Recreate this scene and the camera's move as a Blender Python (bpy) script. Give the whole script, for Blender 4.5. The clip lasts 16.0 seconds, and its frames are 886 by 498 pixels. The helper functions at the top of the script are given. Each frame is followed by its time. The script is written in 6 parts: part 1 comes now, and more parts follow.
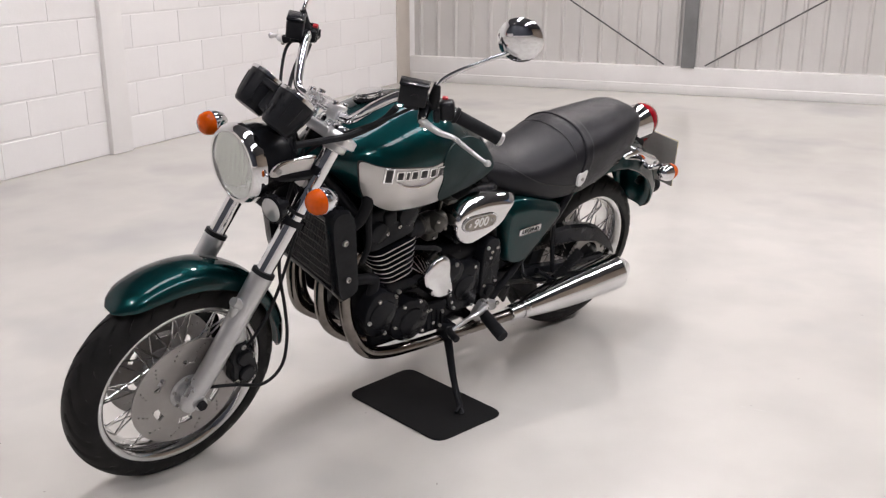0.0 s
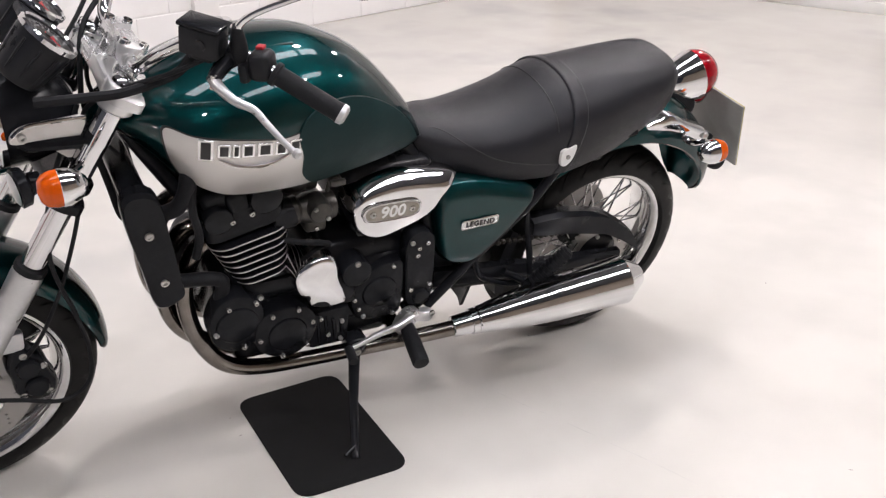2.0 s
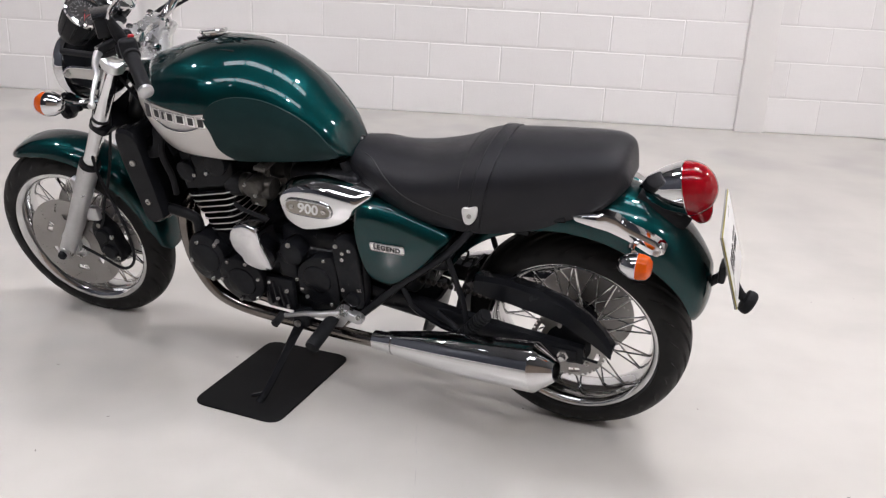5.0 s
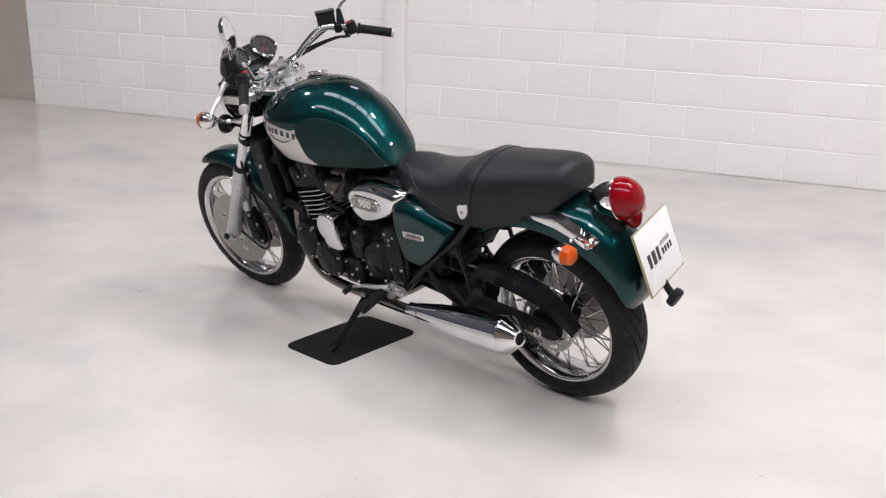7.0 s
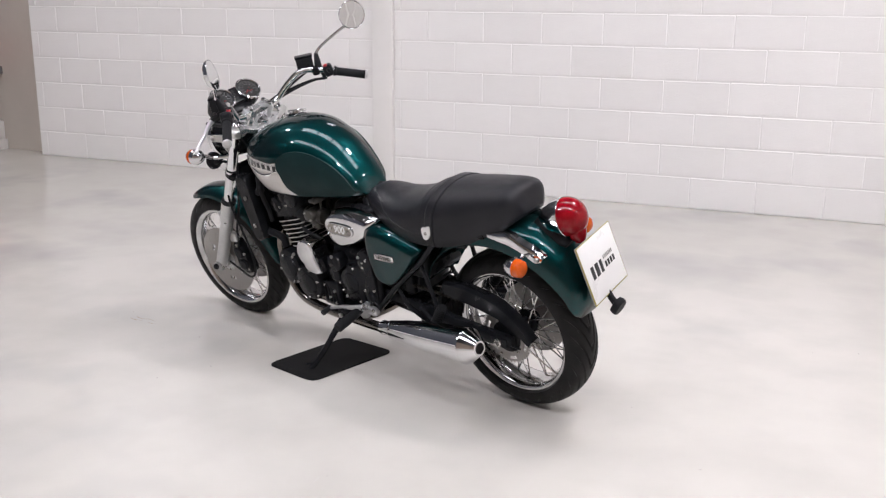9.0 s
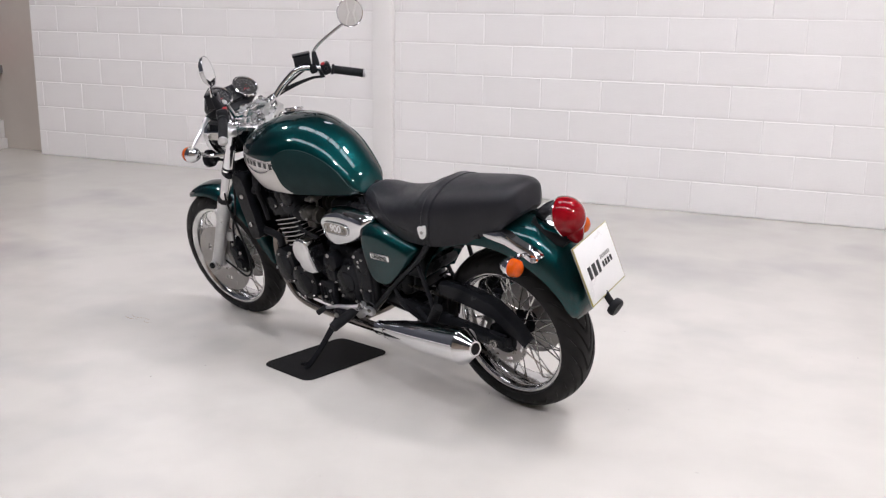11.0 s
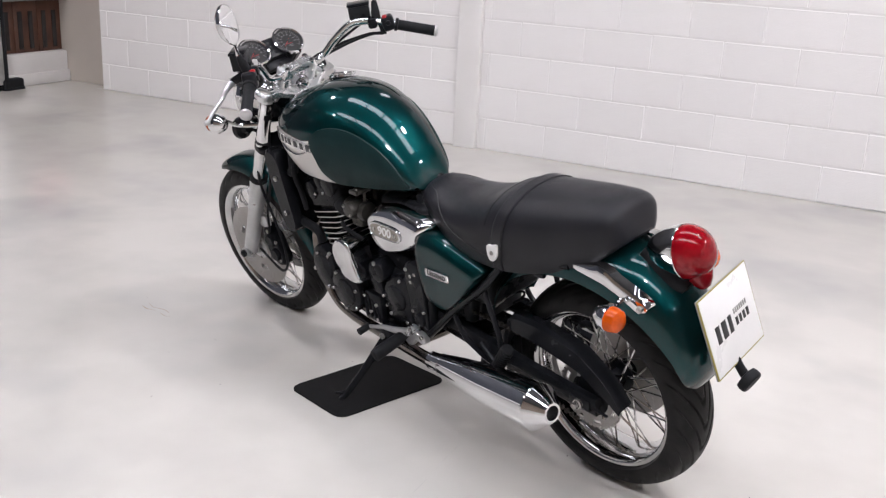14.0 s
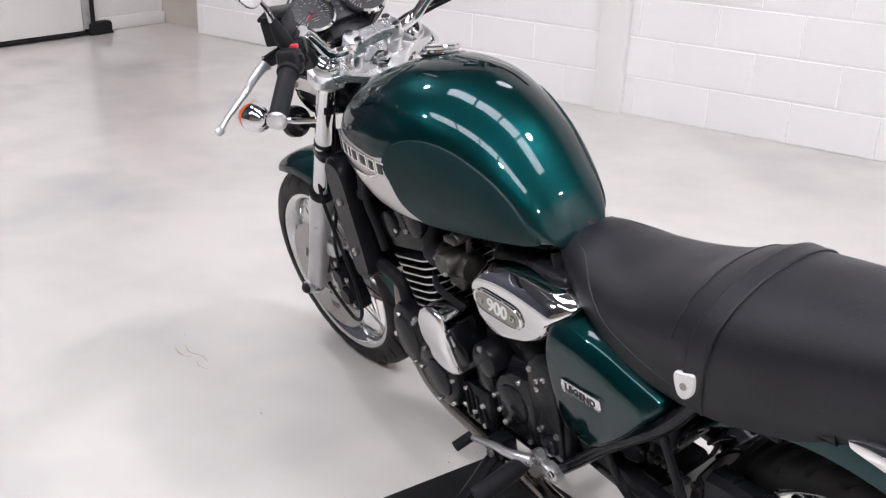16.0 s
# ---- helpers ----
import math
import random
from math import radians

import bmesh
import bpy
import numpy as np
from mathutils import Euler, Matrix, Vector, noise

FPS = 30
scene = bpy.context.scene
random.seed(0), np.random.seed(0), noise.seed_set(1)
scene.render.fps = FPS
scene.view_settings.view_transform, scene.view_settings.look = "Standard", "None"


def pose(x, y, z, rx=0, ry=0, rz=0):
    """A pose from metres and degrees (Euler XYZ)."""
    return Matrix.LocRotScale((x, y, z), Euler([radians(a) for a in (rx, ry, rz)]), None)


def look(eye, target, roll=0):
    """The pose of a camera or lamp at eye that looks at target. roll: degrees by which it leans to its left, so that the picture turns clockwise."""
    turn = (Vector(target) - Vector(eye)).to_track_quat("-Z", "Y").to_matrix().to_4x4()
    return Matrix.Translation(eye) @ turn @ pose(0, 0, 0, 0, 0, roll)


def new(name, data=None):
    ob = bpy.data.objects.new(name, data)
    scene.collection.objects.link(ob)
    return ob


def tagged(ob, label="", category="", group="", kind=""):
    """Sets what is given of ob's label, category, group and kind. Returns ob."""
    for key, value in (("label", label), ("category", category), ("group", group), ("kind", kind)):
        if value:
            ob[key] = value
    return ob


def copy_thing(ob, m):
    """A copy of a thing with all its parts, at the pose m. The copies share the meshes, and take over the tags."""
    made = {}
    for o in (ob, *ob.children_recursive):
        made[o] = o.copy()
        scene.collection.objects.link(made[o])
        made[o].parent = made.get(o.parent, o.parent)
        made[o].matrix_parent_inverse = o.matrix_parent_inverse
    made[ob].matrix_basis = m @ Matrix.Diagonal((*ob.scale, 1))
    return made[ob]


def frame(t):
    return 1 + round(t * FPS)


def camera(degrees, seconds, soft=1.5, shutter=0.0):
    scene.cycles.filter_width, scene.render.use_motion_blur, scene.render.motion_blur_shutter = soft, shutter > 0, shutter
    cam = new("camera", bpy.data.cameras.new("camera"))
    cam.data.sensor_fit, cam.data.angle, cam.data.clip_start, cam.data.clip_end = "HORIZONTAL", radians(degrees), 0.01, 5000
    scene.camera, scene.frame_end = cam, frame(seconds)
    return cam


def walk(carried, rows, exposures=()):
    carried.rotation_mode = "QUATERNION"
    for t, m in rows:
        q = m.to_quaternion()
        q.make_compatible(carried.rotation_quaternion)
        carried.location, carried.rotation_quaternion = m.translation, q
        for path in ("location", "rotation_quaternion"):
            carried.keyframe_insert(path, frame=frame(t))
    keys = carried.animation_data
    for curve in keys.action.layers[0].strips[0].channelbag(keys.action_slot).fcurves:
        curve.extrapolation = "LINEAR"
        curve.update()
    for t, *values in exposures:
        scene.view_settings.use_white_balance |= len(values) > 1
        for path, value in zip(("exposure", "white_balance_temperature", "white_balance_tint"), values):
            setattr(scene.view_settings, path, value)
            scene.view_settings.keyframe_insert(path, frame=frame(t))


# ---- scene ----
cam = camera(48.3, 16.0, soft=1.3)
PATH = [
    (0, (1.341, 5.076, 1.436), (-0.331, 4.166, 0.822), 0.1),
    (0.5, (1.077, 5.093, 1.422), (-0.549, 4.129, 0.762), 0.8),
    (1, (0.782, 5.136, 1.425), (-0.769, 4.099, 0.704), 0.9),
    (1.5, (0.486, 5.192, 1.422), (-0.975, 4.07, 0.644), 0.9),
    (2, (0.179, 5.23, 1.417), (-1.178, 4.014, 0.591), 1.2),
    (2.5, (-0.125, 5.305, 1.398), (-1.344, 3.963, 0.553), 1.2),
    (3, (-0.424, 5.434, 1.394), (-1.454, 3.946, 0.543), 1.7),
    (5.5, (-2.005, 6.426, 1.441), (-1.696, 4.573, 0.755), 2.8),
    (6, (-2.298, 6.549, 1.456), (-1.793, 4.729, 0.798), 2.3),
    (6.5, (-2.546, 6.688, 1.486), (-1.917, 4.899, 0.852), 1.9),
    (7, (-2.759, 6.828, 1.487), (-2.055, 5.054, 0.889), 1.4),
    (7.5, (-2.888, 6.952, 1.53), (-2.171, 5.181, 0.939), 0.7),
    (8, (-2.967, 7.027, 1.519), (-2.245, 5.247, 0.963), 0.3),
    (8.5, (-3.005, 7.061, 1.486), (-2.275, 5.269, 0.978), 0.3),
    (11, (-3.021, 7.029, 1.437), (-2.286, 5.234, 0.949), 0.8),
    (11.5, (-3.004, 7.067, 1.466), (-2.293, 5.269, 0.953), 1.3),
    (12, (-2.995, 7.001, 1.485), (-2.277, 5.214, 0.947), 1.9),
    (12.5, (-2.94, 6.885, 1.481), (-2.209, 5.107, 0.93), 2.8),
    (13, (-2.876, 6.697, 1.484), (-2.108, 4.941, 0.912), 3.2),
    (13.5, (-2.797, 6.487, 1.46), (-1.981, 4.755, 0.88), 3.5),
    (14, (-2.706, 6.221, 1.453), (-1.832, 4.529, 0.841), 3.0),
    (14.5, (-2.568, 5.97, 1.44), (-1.644, 4.318, 0.794), 3.1),
    (15, (-2.418, 5.675, 1.397), (-1.421, 4.075, 0.728), 2.9),
    (15.5, (-2.264, 5.452, 1.396), (-1.237, 3.893, 0.680), 2.7),
    (16, (-2.119, 5.226, 1.375), (-1.06, 3.702, 0.63), 2.2),
]
walk(cam, [(t, look(eye, target, roll)) for t, eye, target, roll in PATH], [(0, -0.05, 6530, 18), (1.5, 0.08, 6530, 18), (3, 0.29, 6500, 19), (5.5, -0.07, 6390, 17), (6, 0.03, 6385, 17.5), (7, 0.04, 6370, 18), (12.5, 0.03, 6330, 18), (14, 0.08, 6280, 18), (14.5, 0.2, 6270, 18), (15, 0.38, 6250, 18), (15.5, 0.42, 6230, 18.5), (16, 0.34, 6230, 18.5)])

# ---- light ----
scene.view_settings.exposure = 0.0
world = bpy.data.worlds.new("world")
scene.world = world
world.use_nodes = True
wn = world.node_tree.nodes
sky = wn.new("ShaderNodeTexSky")
sky.sky_type, sky.sun_disc = 'NISHITA', False
sky.sun_elevation, sky.sun_rotation = radians(40), radians(200)
world.node_tree.links.new(sky.outputs[0], wn["Background"].inputs[0])
wn["Background"].inputs[1].default_value = 0.1

ROOF_GLOW = 8.5
LAMP_GLOW = 375.0


# ---- materials ----
def nodes_of(name):
    m = bpy.data.materials.new(name)
    m.use_nodes = True
    nt = m.node_tree
    return m, nt, nt.nodes["Principled BSDF"]


def noise_node(nt, scale, detail=4.0, rough=0.6, coord="Object"):
    tc = nt.nodes.new("ShaderNodeTexCoord")
    n = nt.nodes.new("ShaderNodeTexNoise")
    n.inputs["Scale"].default_value, n.inputs["Detail"].default_value, n.inputs["Roughness"].default_value = scale, detail, rough
    nt.links.new(tc.outputs[coord], n.inputs["Vector"])
    return n


def ramp(nt, src, lo, hi, a=0.35, b=0.65):
    r = nt.nodes.new("ShaderNodeMapRange")
    r.inputs[1].default_value, r.inputs[2].default_value, r.inputs[3].default_value, r.inputs[4].default_value = a, b, lo, hi
    nt.links.new(src, r.inputs[0])
    return r.outputs[0]


def mixc(nt, fac, c1, c2):
    m = nt.nodes.new("ShaderNodeMix")
    m.data_type = 'RGBA'
    if isinstance(fac, float):
        m.inputs[0].default_value = fac
    else:
        nt.links.new(fac, m.inputs[0])
    for slot, c in ((6, c1), (7, c2)):
        if isinstance(c, tuple):
            m.inputs[slot].default_value = (*c, 1)
        else:
            nt.links.new(c, m.inputs[slot])
    return m.outputs[2]


def surface(name, c1, c2=None, rough=(0.4, 0.5), metal=0.0, scale=8.0, fine=120.0, bump=0.0, coat=0.0, spec=0.5, bumpscale=None):
    """A surface whose colour and gloss vary at two sizes, with a fine relief."""
    m, nt, b = nodes_of(name)
    c2 = c2 or tuple(min(1, v * 0.86) for v in c1)
    big, small = noise_node(nt, scale), noise_node(nt, fine, 3.0)
    col = mixc(nt, ramp(nt, big.outputs["Fac"], 0.0, 1.0), c1, c2)
    col = mixc(nt, ramp(nt, small.outputs["Fac"], 0.0, 0.35), col, c2)
    nt.links.new(col, b.inputs["Base Color"])
    nt.links.new(ramp(nt, big.outputs["Fac"], rough[0], rough[1], 0.3, 0.7), b.inputs["Roughness"])
    b.inputs["Metallic"].default_value = metal
    b.inputs["Specular IOR Level"].default_value = spec
    if coat:
        b.inputs["Coat Weight"].default_value, b.inputs["Coat Roughness"].default_value = coat, 0.03
    if bump:
        bp = nt.nodes.new("ShaderNodeBump")
        bp.inputs["Strength"].default_value, bp.inputs["Distance"].default_value = bump, 0.002
        nt.links.new((noise_node(nt, bumpscale, 4.0) if bumpscale else small).outputs["Fac"], bp.inputs["Height"])
        nt.links.new(bp.outputs[0], b.inputs["Normal"])
    return m


def glow(name, color, strength):
    m, nt, b = nodes_of(name)
    b.inputs["Base Color"].default_value = (0.8, 0.8, 0.8, 1)
    b.inputs["Emission Color"].default_value = (*color, 1)
    b.inputs["Emission Strength"].default_value = strength
    return m


def block_paint(name):
    """White masonry paint: each block takes its own faint tone, with pinholes and roller grain."""
    m, nt, b = nodes_of(name)
    info = nt.nodes.new("ShaderNodeObjectInfo")
    geo = noise_node(nt, 3.0, 5.0)
    tone = mixc(nt, info.outputs["Random"], (0.85, 0.835, 0.825), (0.81, 0.795, 0.785))
    col = mixc(nt, ramp(nt, geo.outputs["Fac"], 0.0, 0.4, 0.5, 0.8), tone, (0.76, 0.745, 0.73))
    nt.links.new(col, b.inputs["Base Color"])
    b.inputs["Roughness"].default_value = 0.55
    grain = noise_node(nt, 90.0, 6.0, 0.7)
    wavy = noise_node(nt, 12.0, 2.0)
    add = nt.nodes.new("ShaderNodeMath")
    add.operation = 'ADD'
    nt.links.new(grain.outputs["Fac"], add.inputs[0])
    nt.links.new(wavy.outputs["Fac"], add.inputs[1])
    bp = nt.nodes.new("ShaderNodeBump")
    bp.inputs["Strength"].default_value, bp.inputs["Distance"].default_value = 0.35, 0.004
    nt.links.new(add.outputs[0], bp.inputs["Height"])
    nt.links.new(bp.outputs[0], b.inputs["Normal"])
    return m


def floor_paint():
    """Pale glossy floor paint with cloudy wear, fine scuffs and faint dirt."""
    m, nt, b = nodes_of("floor_paint")
    big, mid = noise_node(nt, 0.5, 2.0, 0.5), noise_node(nt, 2.6, 3.0, 0.5)
    col = mixc(nt, ramp(nt, big.outputs["Fac"], 0.0, 1.0, 0.25, 0.75), (0.632, 0.612, 0.572), (0.540, 0.519, 0.480))
    col = mixc(nt, ramp(nt, mid.outputs["Fac"], 0.0, 0.6, 0.4, 0.85), col, (0.435, 0.42, 0.392))
    patch = noise_node(nt, 1.1, 3.0, 0.55)
    col = mixc(nt, ramp(nt, patch.outputs["Fac"], 0.0, 0.7, 0.52, 0.72), col, (0.415, 0.412, 0.402))
    speck = noise_node(nt, 26.0, 2.0)
    col = mixc(nt, ramp(nt, speck.outputs["Fac"], 0.0, 0.7, 0.80, 0.84), col, (0.22, 0.2, 0.18))
    nt.links.new(col, b.inputs["Base Color"])
    nt.links.new(ramp(nt, mid.outputs["Fac"], 0.10, 0.22, 0.25, 0.75), b.inputs["Roughness"])
    b.inputs["Specular IOR Level"].default_value = 0.5
    bp = nt.nodes.new("ShaderNodeBump")
    bp.inputs["Strength"].default_value, bp.inputs["Distance"].default_value = 0.05, 0.001
    nt.links.new(noise_node(nt, 6.0, 2.0).outputs["Fac"], bp.inputs["Height"])
    nt.links.new(bp.outputs[0], b.inputs["Normal"])
    return m


def tread_rubber():
    """Black rubber, faintly dusty."""
    m, nt, b = nodes_of("tyre_rubber")
    nt.links.new(mixc(nt, ramp(nt, noise_node(nt, 9.0).outputs["Fac"], 0.0, 1.0), (0.0085, 0.0085, 0.0090), (0.0150, 0.0145, 0.0142)), b.inputs["Base Color"])
    nt.links.new(ramp(nt, noise_node(nt, 14.0).outputs["Fac"], 0.42, 0.6), b.inputs["Roughness"])
    b.inputs["Specular IOR Level"].default_value = 0.16
    bp = nt.nodes.new("ShaderNodeBump")
    bp.inputs["Strength"].default_value, bp.inputs["Distance"].default_value = 0.25, 0.001
    nt.links.new(noise_node(nt, 220.0, 3.0).outputs["Fac"], bp.inputs["Height"])
    nt.links.new(bp.outputs[0], b.inputs["Normal"])
    return m


def green_paint():
    """Deep metallic green under clear lacquer."""
    m, nt, b = nodes_of("green_lacquer")
    flake = noise_node(nt, 900.0, 2.0)
    col = mixc(nt, ramp(nt, flake.outputs["Fac"], 0.0, 1.0), (0.0005, 0.0208, 0.0224), (0.0010, 0.0396, 0.0424))
    nt.links.new(col, b.inputs["Base Color"])
    b.inputs["Metallic"].default_value = 0.85
    b.inputs["Roughness"].default_value = 0.36
    b.inputs["Specular IOR Level"].default_value = 0.2
    b.inputs["Coat Weight"].default_value, b.inputs["Coat Roughness"].default_value = 1.0, 0.012
    b.inputs["Specular Tint"].default_value = (0.02, 0.22, 0.23, 1.0)
    b.inputs["Coat IOR"].default_value = 1.42
    return m


def glass_like(name, color, rough=0.02):
    m, nt, b = nodes_of(name)
    n = noise_node(nt, 60.0)
    nt.links.new(mixc(nt, ramp(nt, n.outputs["Fac"], 0.0, 1.0), color, tuple(v * 0.96 for v in color)), b.inputs["Base Color"])
    b.inputs["Roughness"].default_value = rough
    b.inputs["Transmission Weight"].default_value = 1.0
    b.inputs["IOR"].default_value = 1.12
    return m


def lens_plastic(name, color):
    """Tinted ribbed lens plastic."""
    m, nt, b = nodes_of(name)
    n = noise_node(nt, 30.0)
    nt.links.new(mixc(nt, ramp(nt, n.outputs["Fac"], 0.0, 1.0), color, tuple(v * 0.75 for v in color)), b.inputs["Base Color"])
    b.inputs["Roughness"].default_value = 0.08
    b.inputs["Subsurface Weight"].default_value = 0.0
    b.inputs["Subsurface Radius"].default_value = (0.02, 0.005, 0.003)
    b.inputs["Coat Weight"].default_value = 0.5
    b.inputs["Coat IOR"].default_value = 1.35
    b.inputs["Specular IOR Level"].default_value = 0.2
    wave = nt.nodes.new("ShaderNodeTexWave")
    wave.inputs["Scale"].default_value = 60.0
    tc = nt.nodes.new("ShaderNodeTexCoord")
    nt.links.new(tc.outputs["Object"], wave.inputs["Vector"])
    bp = nt.nodes.new("ShaderNodeBump")
    bp.inputs["Strength"].default_value, bp.inputs["Distance"].default_value = 0.08, 0.001
    nt.links.new(wave.outputs["Fac"], bp.inputs["Height"])
    nt.links.new(bp.outputs[0], b.inputs["Normal"])
    return m


WHITE = block_paint("white_masonry_paint")
JOINT = surface("mortar_paint", (0.83, 0.815, 0.805), (0.77, 0.755, 0.745), (0.6, 0.8), scale=5, bump=0.5)
FLOOR = floor_paint()
BEIGE = surface("beige_paint", (0.60, 0.55, 0.49), (0.55, 0.50, 0.45), (0.5, 0.6), scale=2, bump=0.1)
TAN = surface("tan_wall_paint", (0.36, 0.29, 0.23), (0.31, 0.25, 0.20), (0.5, 0.6), scale=2, bump=0.1)
SHEET = surface("coated_steel_sheet", (0.60, 0.585, 0.565), (0.54, 0.525, 0.505), (0.35, 0.5), scale=1.5, bump=0.05)
PLINTH = surface("white_wall_paint", (0.78, 0.765, 0.75), (0.70, 0.685, 0.67), (0.5, 0.6), scale=2, bump=0.2)
COLUMN = surface("white_column_paint", (0.86, 0.845, 0.83), (0.82, 0.805, 0.79), (0.5, 0.6), scale=2, bump=0.15)
NAVY = surface("dark_blue_end_wall", (0.045, 0.052, 0.070), (0.035, 0.041, 0.055), (0.5, 0.6), scale=2, bump=0.1)
GREYSTEEL = surface("grey_painted_steel", (0.20, 0.20, 0.20), (0.15, 0.15, 0.15), (0.4, 0.5), scale=4)
WIRE = surface("dark_steel_rod", (0.10, 0.10, 0.10), (0.06, 0.06, 0.06), (0.4, 0.5), metal=0.6)
BROWN = surface("brown_stained_wood", (0.115, 0.045, 0.025), (0.06, 0.025, 0.015), (0.35, 0.5), scale=6, bump=0.3)
GAPDARK = surface("gap_dark", (0.02, 0.018, 0.018), (0.03, 0.028, 0.028), (0.08, 0.15))
BOARD = surface("white_panel", (0.78, 0.765, 0.74), (0.72, 0.70, 0.68), (0.35, 0.45), scale=2)
ALU = surface("brushed_aluminium", (0.55, 0.55, 0.55), (0.42, 0.42, 0.42), (0.3, 0.42), metal=0.9, scale=10)
ALUCAST = surface("satin_fork_alloy", (0.60, 0.60, 0.605), (0.52, 0.52, 0.525), (0.26, 0.38), metal=0.8, scale=14, bump=0.08)
CHROME = surface("chrome_plate", (0.74, 0.74, 0.745), (0.69, 0.69, 0.70), (0.03, 0.06), metal=1.0, scale=10)
POLISHED = surface("polished_alloy", (0.76, 0.76, 0.76), (0.68, 0.68, 0.68), (0.22, 0.34), metal=0.85, scale=12)
DULLCHROME = surface("worn_steel_pipe", (0.27, 0.25, 0.23), (0.17, 0.15, 0.135), (0.12, 0.24), metal=1.0, scale=14)
RIMCHROME = surface("polished_rim", (0.70, 0.70, 0.70), (0.60, 0.60, 0.60), (0.05, 0.12), metal=1.0, scale=20)
DISC = surface("ground_disc_steel", (0.36, 0.345, 0.33), (0.33, 0.315, 0.30), (0.30, 0.36), metal=0.7, scale=9, fine=60)
GREEN = green_paint()
SILVER = surface("silver_lacquer", (0.60, 0.58, 0.56), (0.57, 0.55, 0.53), (0.3, 0.36), metal=0.5, scale=6, fine=700, coat=0.8)
KNEE = surface("knee_pad_rubber", (0.008, 0.027, 0.028), (0.006, 0.021, 0.022), (0.40, 0.50), scale=12, bump=0.15, spec=0.14)
VINYL = surface("black_seat_vinyl", (0.0132, 0.0134, 0.0174), (0.0098, 0.0101, 0.0131), (0.34, 0.44), scale=9, fine=420, bump=0.5, spec=0.26)
PIPING = surface("seat_piping", (0.016, 0.016, 0.017), None, (0.35, 0.45))
ENGINE = surface("black_engine_enamel", (0.0070, 0.0077, 0.0098), (0.0118, 0.0126, 0.0150), (0.14, 0.28), scale=18, bump=0.15, spec=0.14)
SATIN = surface("satin_black_paint", (0.0071, 0.0078, 0.0096), (0.0116, 0.0123, 0.0145), (0.14, 0.28), scale=14, bump=0.08, spec=0.14)
FRAME = surface("gloss_black_paint", (0.0083, 0.0090, 0.0111), (0.0135, 0.0144, 0.0168), (0.14, 0.26), scale=10, spec=0.14)
RUBBER = surface("black_rubber", (0.0115, 0.0120, 0.0137), (0.0187, 0.0194, 0.0213), (0.5, 0.65), scale=20, bump=0.4, spec=0.1)
TYRE = tread_rubber()
PLASTIC = surface("black_moulded_plastic", (0.0109, 0.0116, 0.0137), (0.0175, 0.0182, 0.0207), (0.24, 0.36), scale=12, bump=0.25, spec=0.14)
FIN = surface("bare_fin_edge", (0.62, 0.61, 0.6), (0.5, 0.49, 0.48), (0.25, 0.35), metal=0.8)
BOLT = surface("zinc_bolt", (0.55, 0.54, 0.52), (0.4, 0.39, 0.37), (0.2, 0.35), metal=0.9)
CARB = surface("carburettor_alloy", (0.085, 0.08, 0.072), (0.05, 0.048, 0.044), (0.30, 0.45), metal=0.7, scale=30, bump=0.3)
CHAIN = surface("oily_chain_steel", (0.05, 0.045, 0.04), (0.025, 0.022, 0.02), (0.3, 0.5), metal=0.6, scale=60)
BADGE = surface("grey_badge_metal", (0.34, 0.31, 0.27), (0.25, 0.23, 0.2), (0.3, 0.45), metal=0.6, scale=40)
ORANGE = lens_plastic("amber_lens", (0.62, 0.085, 0.002))
RED = lens_plastic("red_lens", (0.27, 0.003, 0.008))
CLEAR = glass_like("lamp_glass", (0.93, 0.95, 0.93))
REFLECT = surface("lamp_reflector", (0.42, 0.45, 0.44), (0.34, 0.37, 0.36), (0.06, 0.12), metal=1.0)
MIRROR = surface("mirror_glass", (0.86, 0.86, 0.86), (0.84, 0.84, 0.84), (0.0, 0.01), metal=1.0)
PLATE = surface("white_plate_plastic", (0.80, 0.80, 0.79), (0.76, 0.76, 0.75), (0.25, 0.35), scale=8)
PLATEBACK = surface("grey_plate_back", (0.30, 0.30, 0.29), (0.24, 0.24, 0.23), (0.4, 0.5))
YELLOW = surface("yellow_plate_edge", (0.34, 0.30, 0.07), (0.28, 0.24, 0.06), (0.3, 0.4))
INK = surface("black_print", (0.015, 0.015, 0.016), None, (0.4, 0.5))
WHITEINK = surface("white_dial_print", (0.24, 0.24, 0.24), None, (0.4, 0.5))
DIAL = surface("black_dial_face", (0.012, 0.012, 0.012), None, (0.35, 0.45))
REDPAINT = surface("red_switch_plastic", (0.55, 0.02, 0.03), None, (0.35, 0.45))
MATFELT = surface("black_carpet_mat", (0.008, 0.008, 0.009), (0.013, 0.013, 0.013), (0.85, 0.95), scale=30, fine=500, bump=0.9, spec=0.15)
ROOFPANE = glow("rooflight_sheet", (0.93, 0.97, 1.0), ROOF_GLOW)
LAMPFACE = glow("lamp_face", (1.0, 0.97, 0.93), LAMP_GLOW)
CEIL = surface("grey_ceiling_sheet", (0.11, 0.115, 0.125), (0.09, 0.095, 0.105), (0.5, 0.6), scale=1)


# ---- geometry ----
def geo_of(bm):
    bm.verts.index_update()
    g = [tuple(v.co) for v in bm.verts], [tuple(v.index for v in f.verts) for f in bm.faces]
    bm.free()
    return g


def moved(g, m):
    return [tuple(m @ Vector(v)) for v in g[0]], g[1]


def joined(gs):
    V, F = [], []
    for v, f in gs:
        n = len(V)
        V += list(v)
        F += [tuple(i + n for i in q) for q in f]
    return V, F


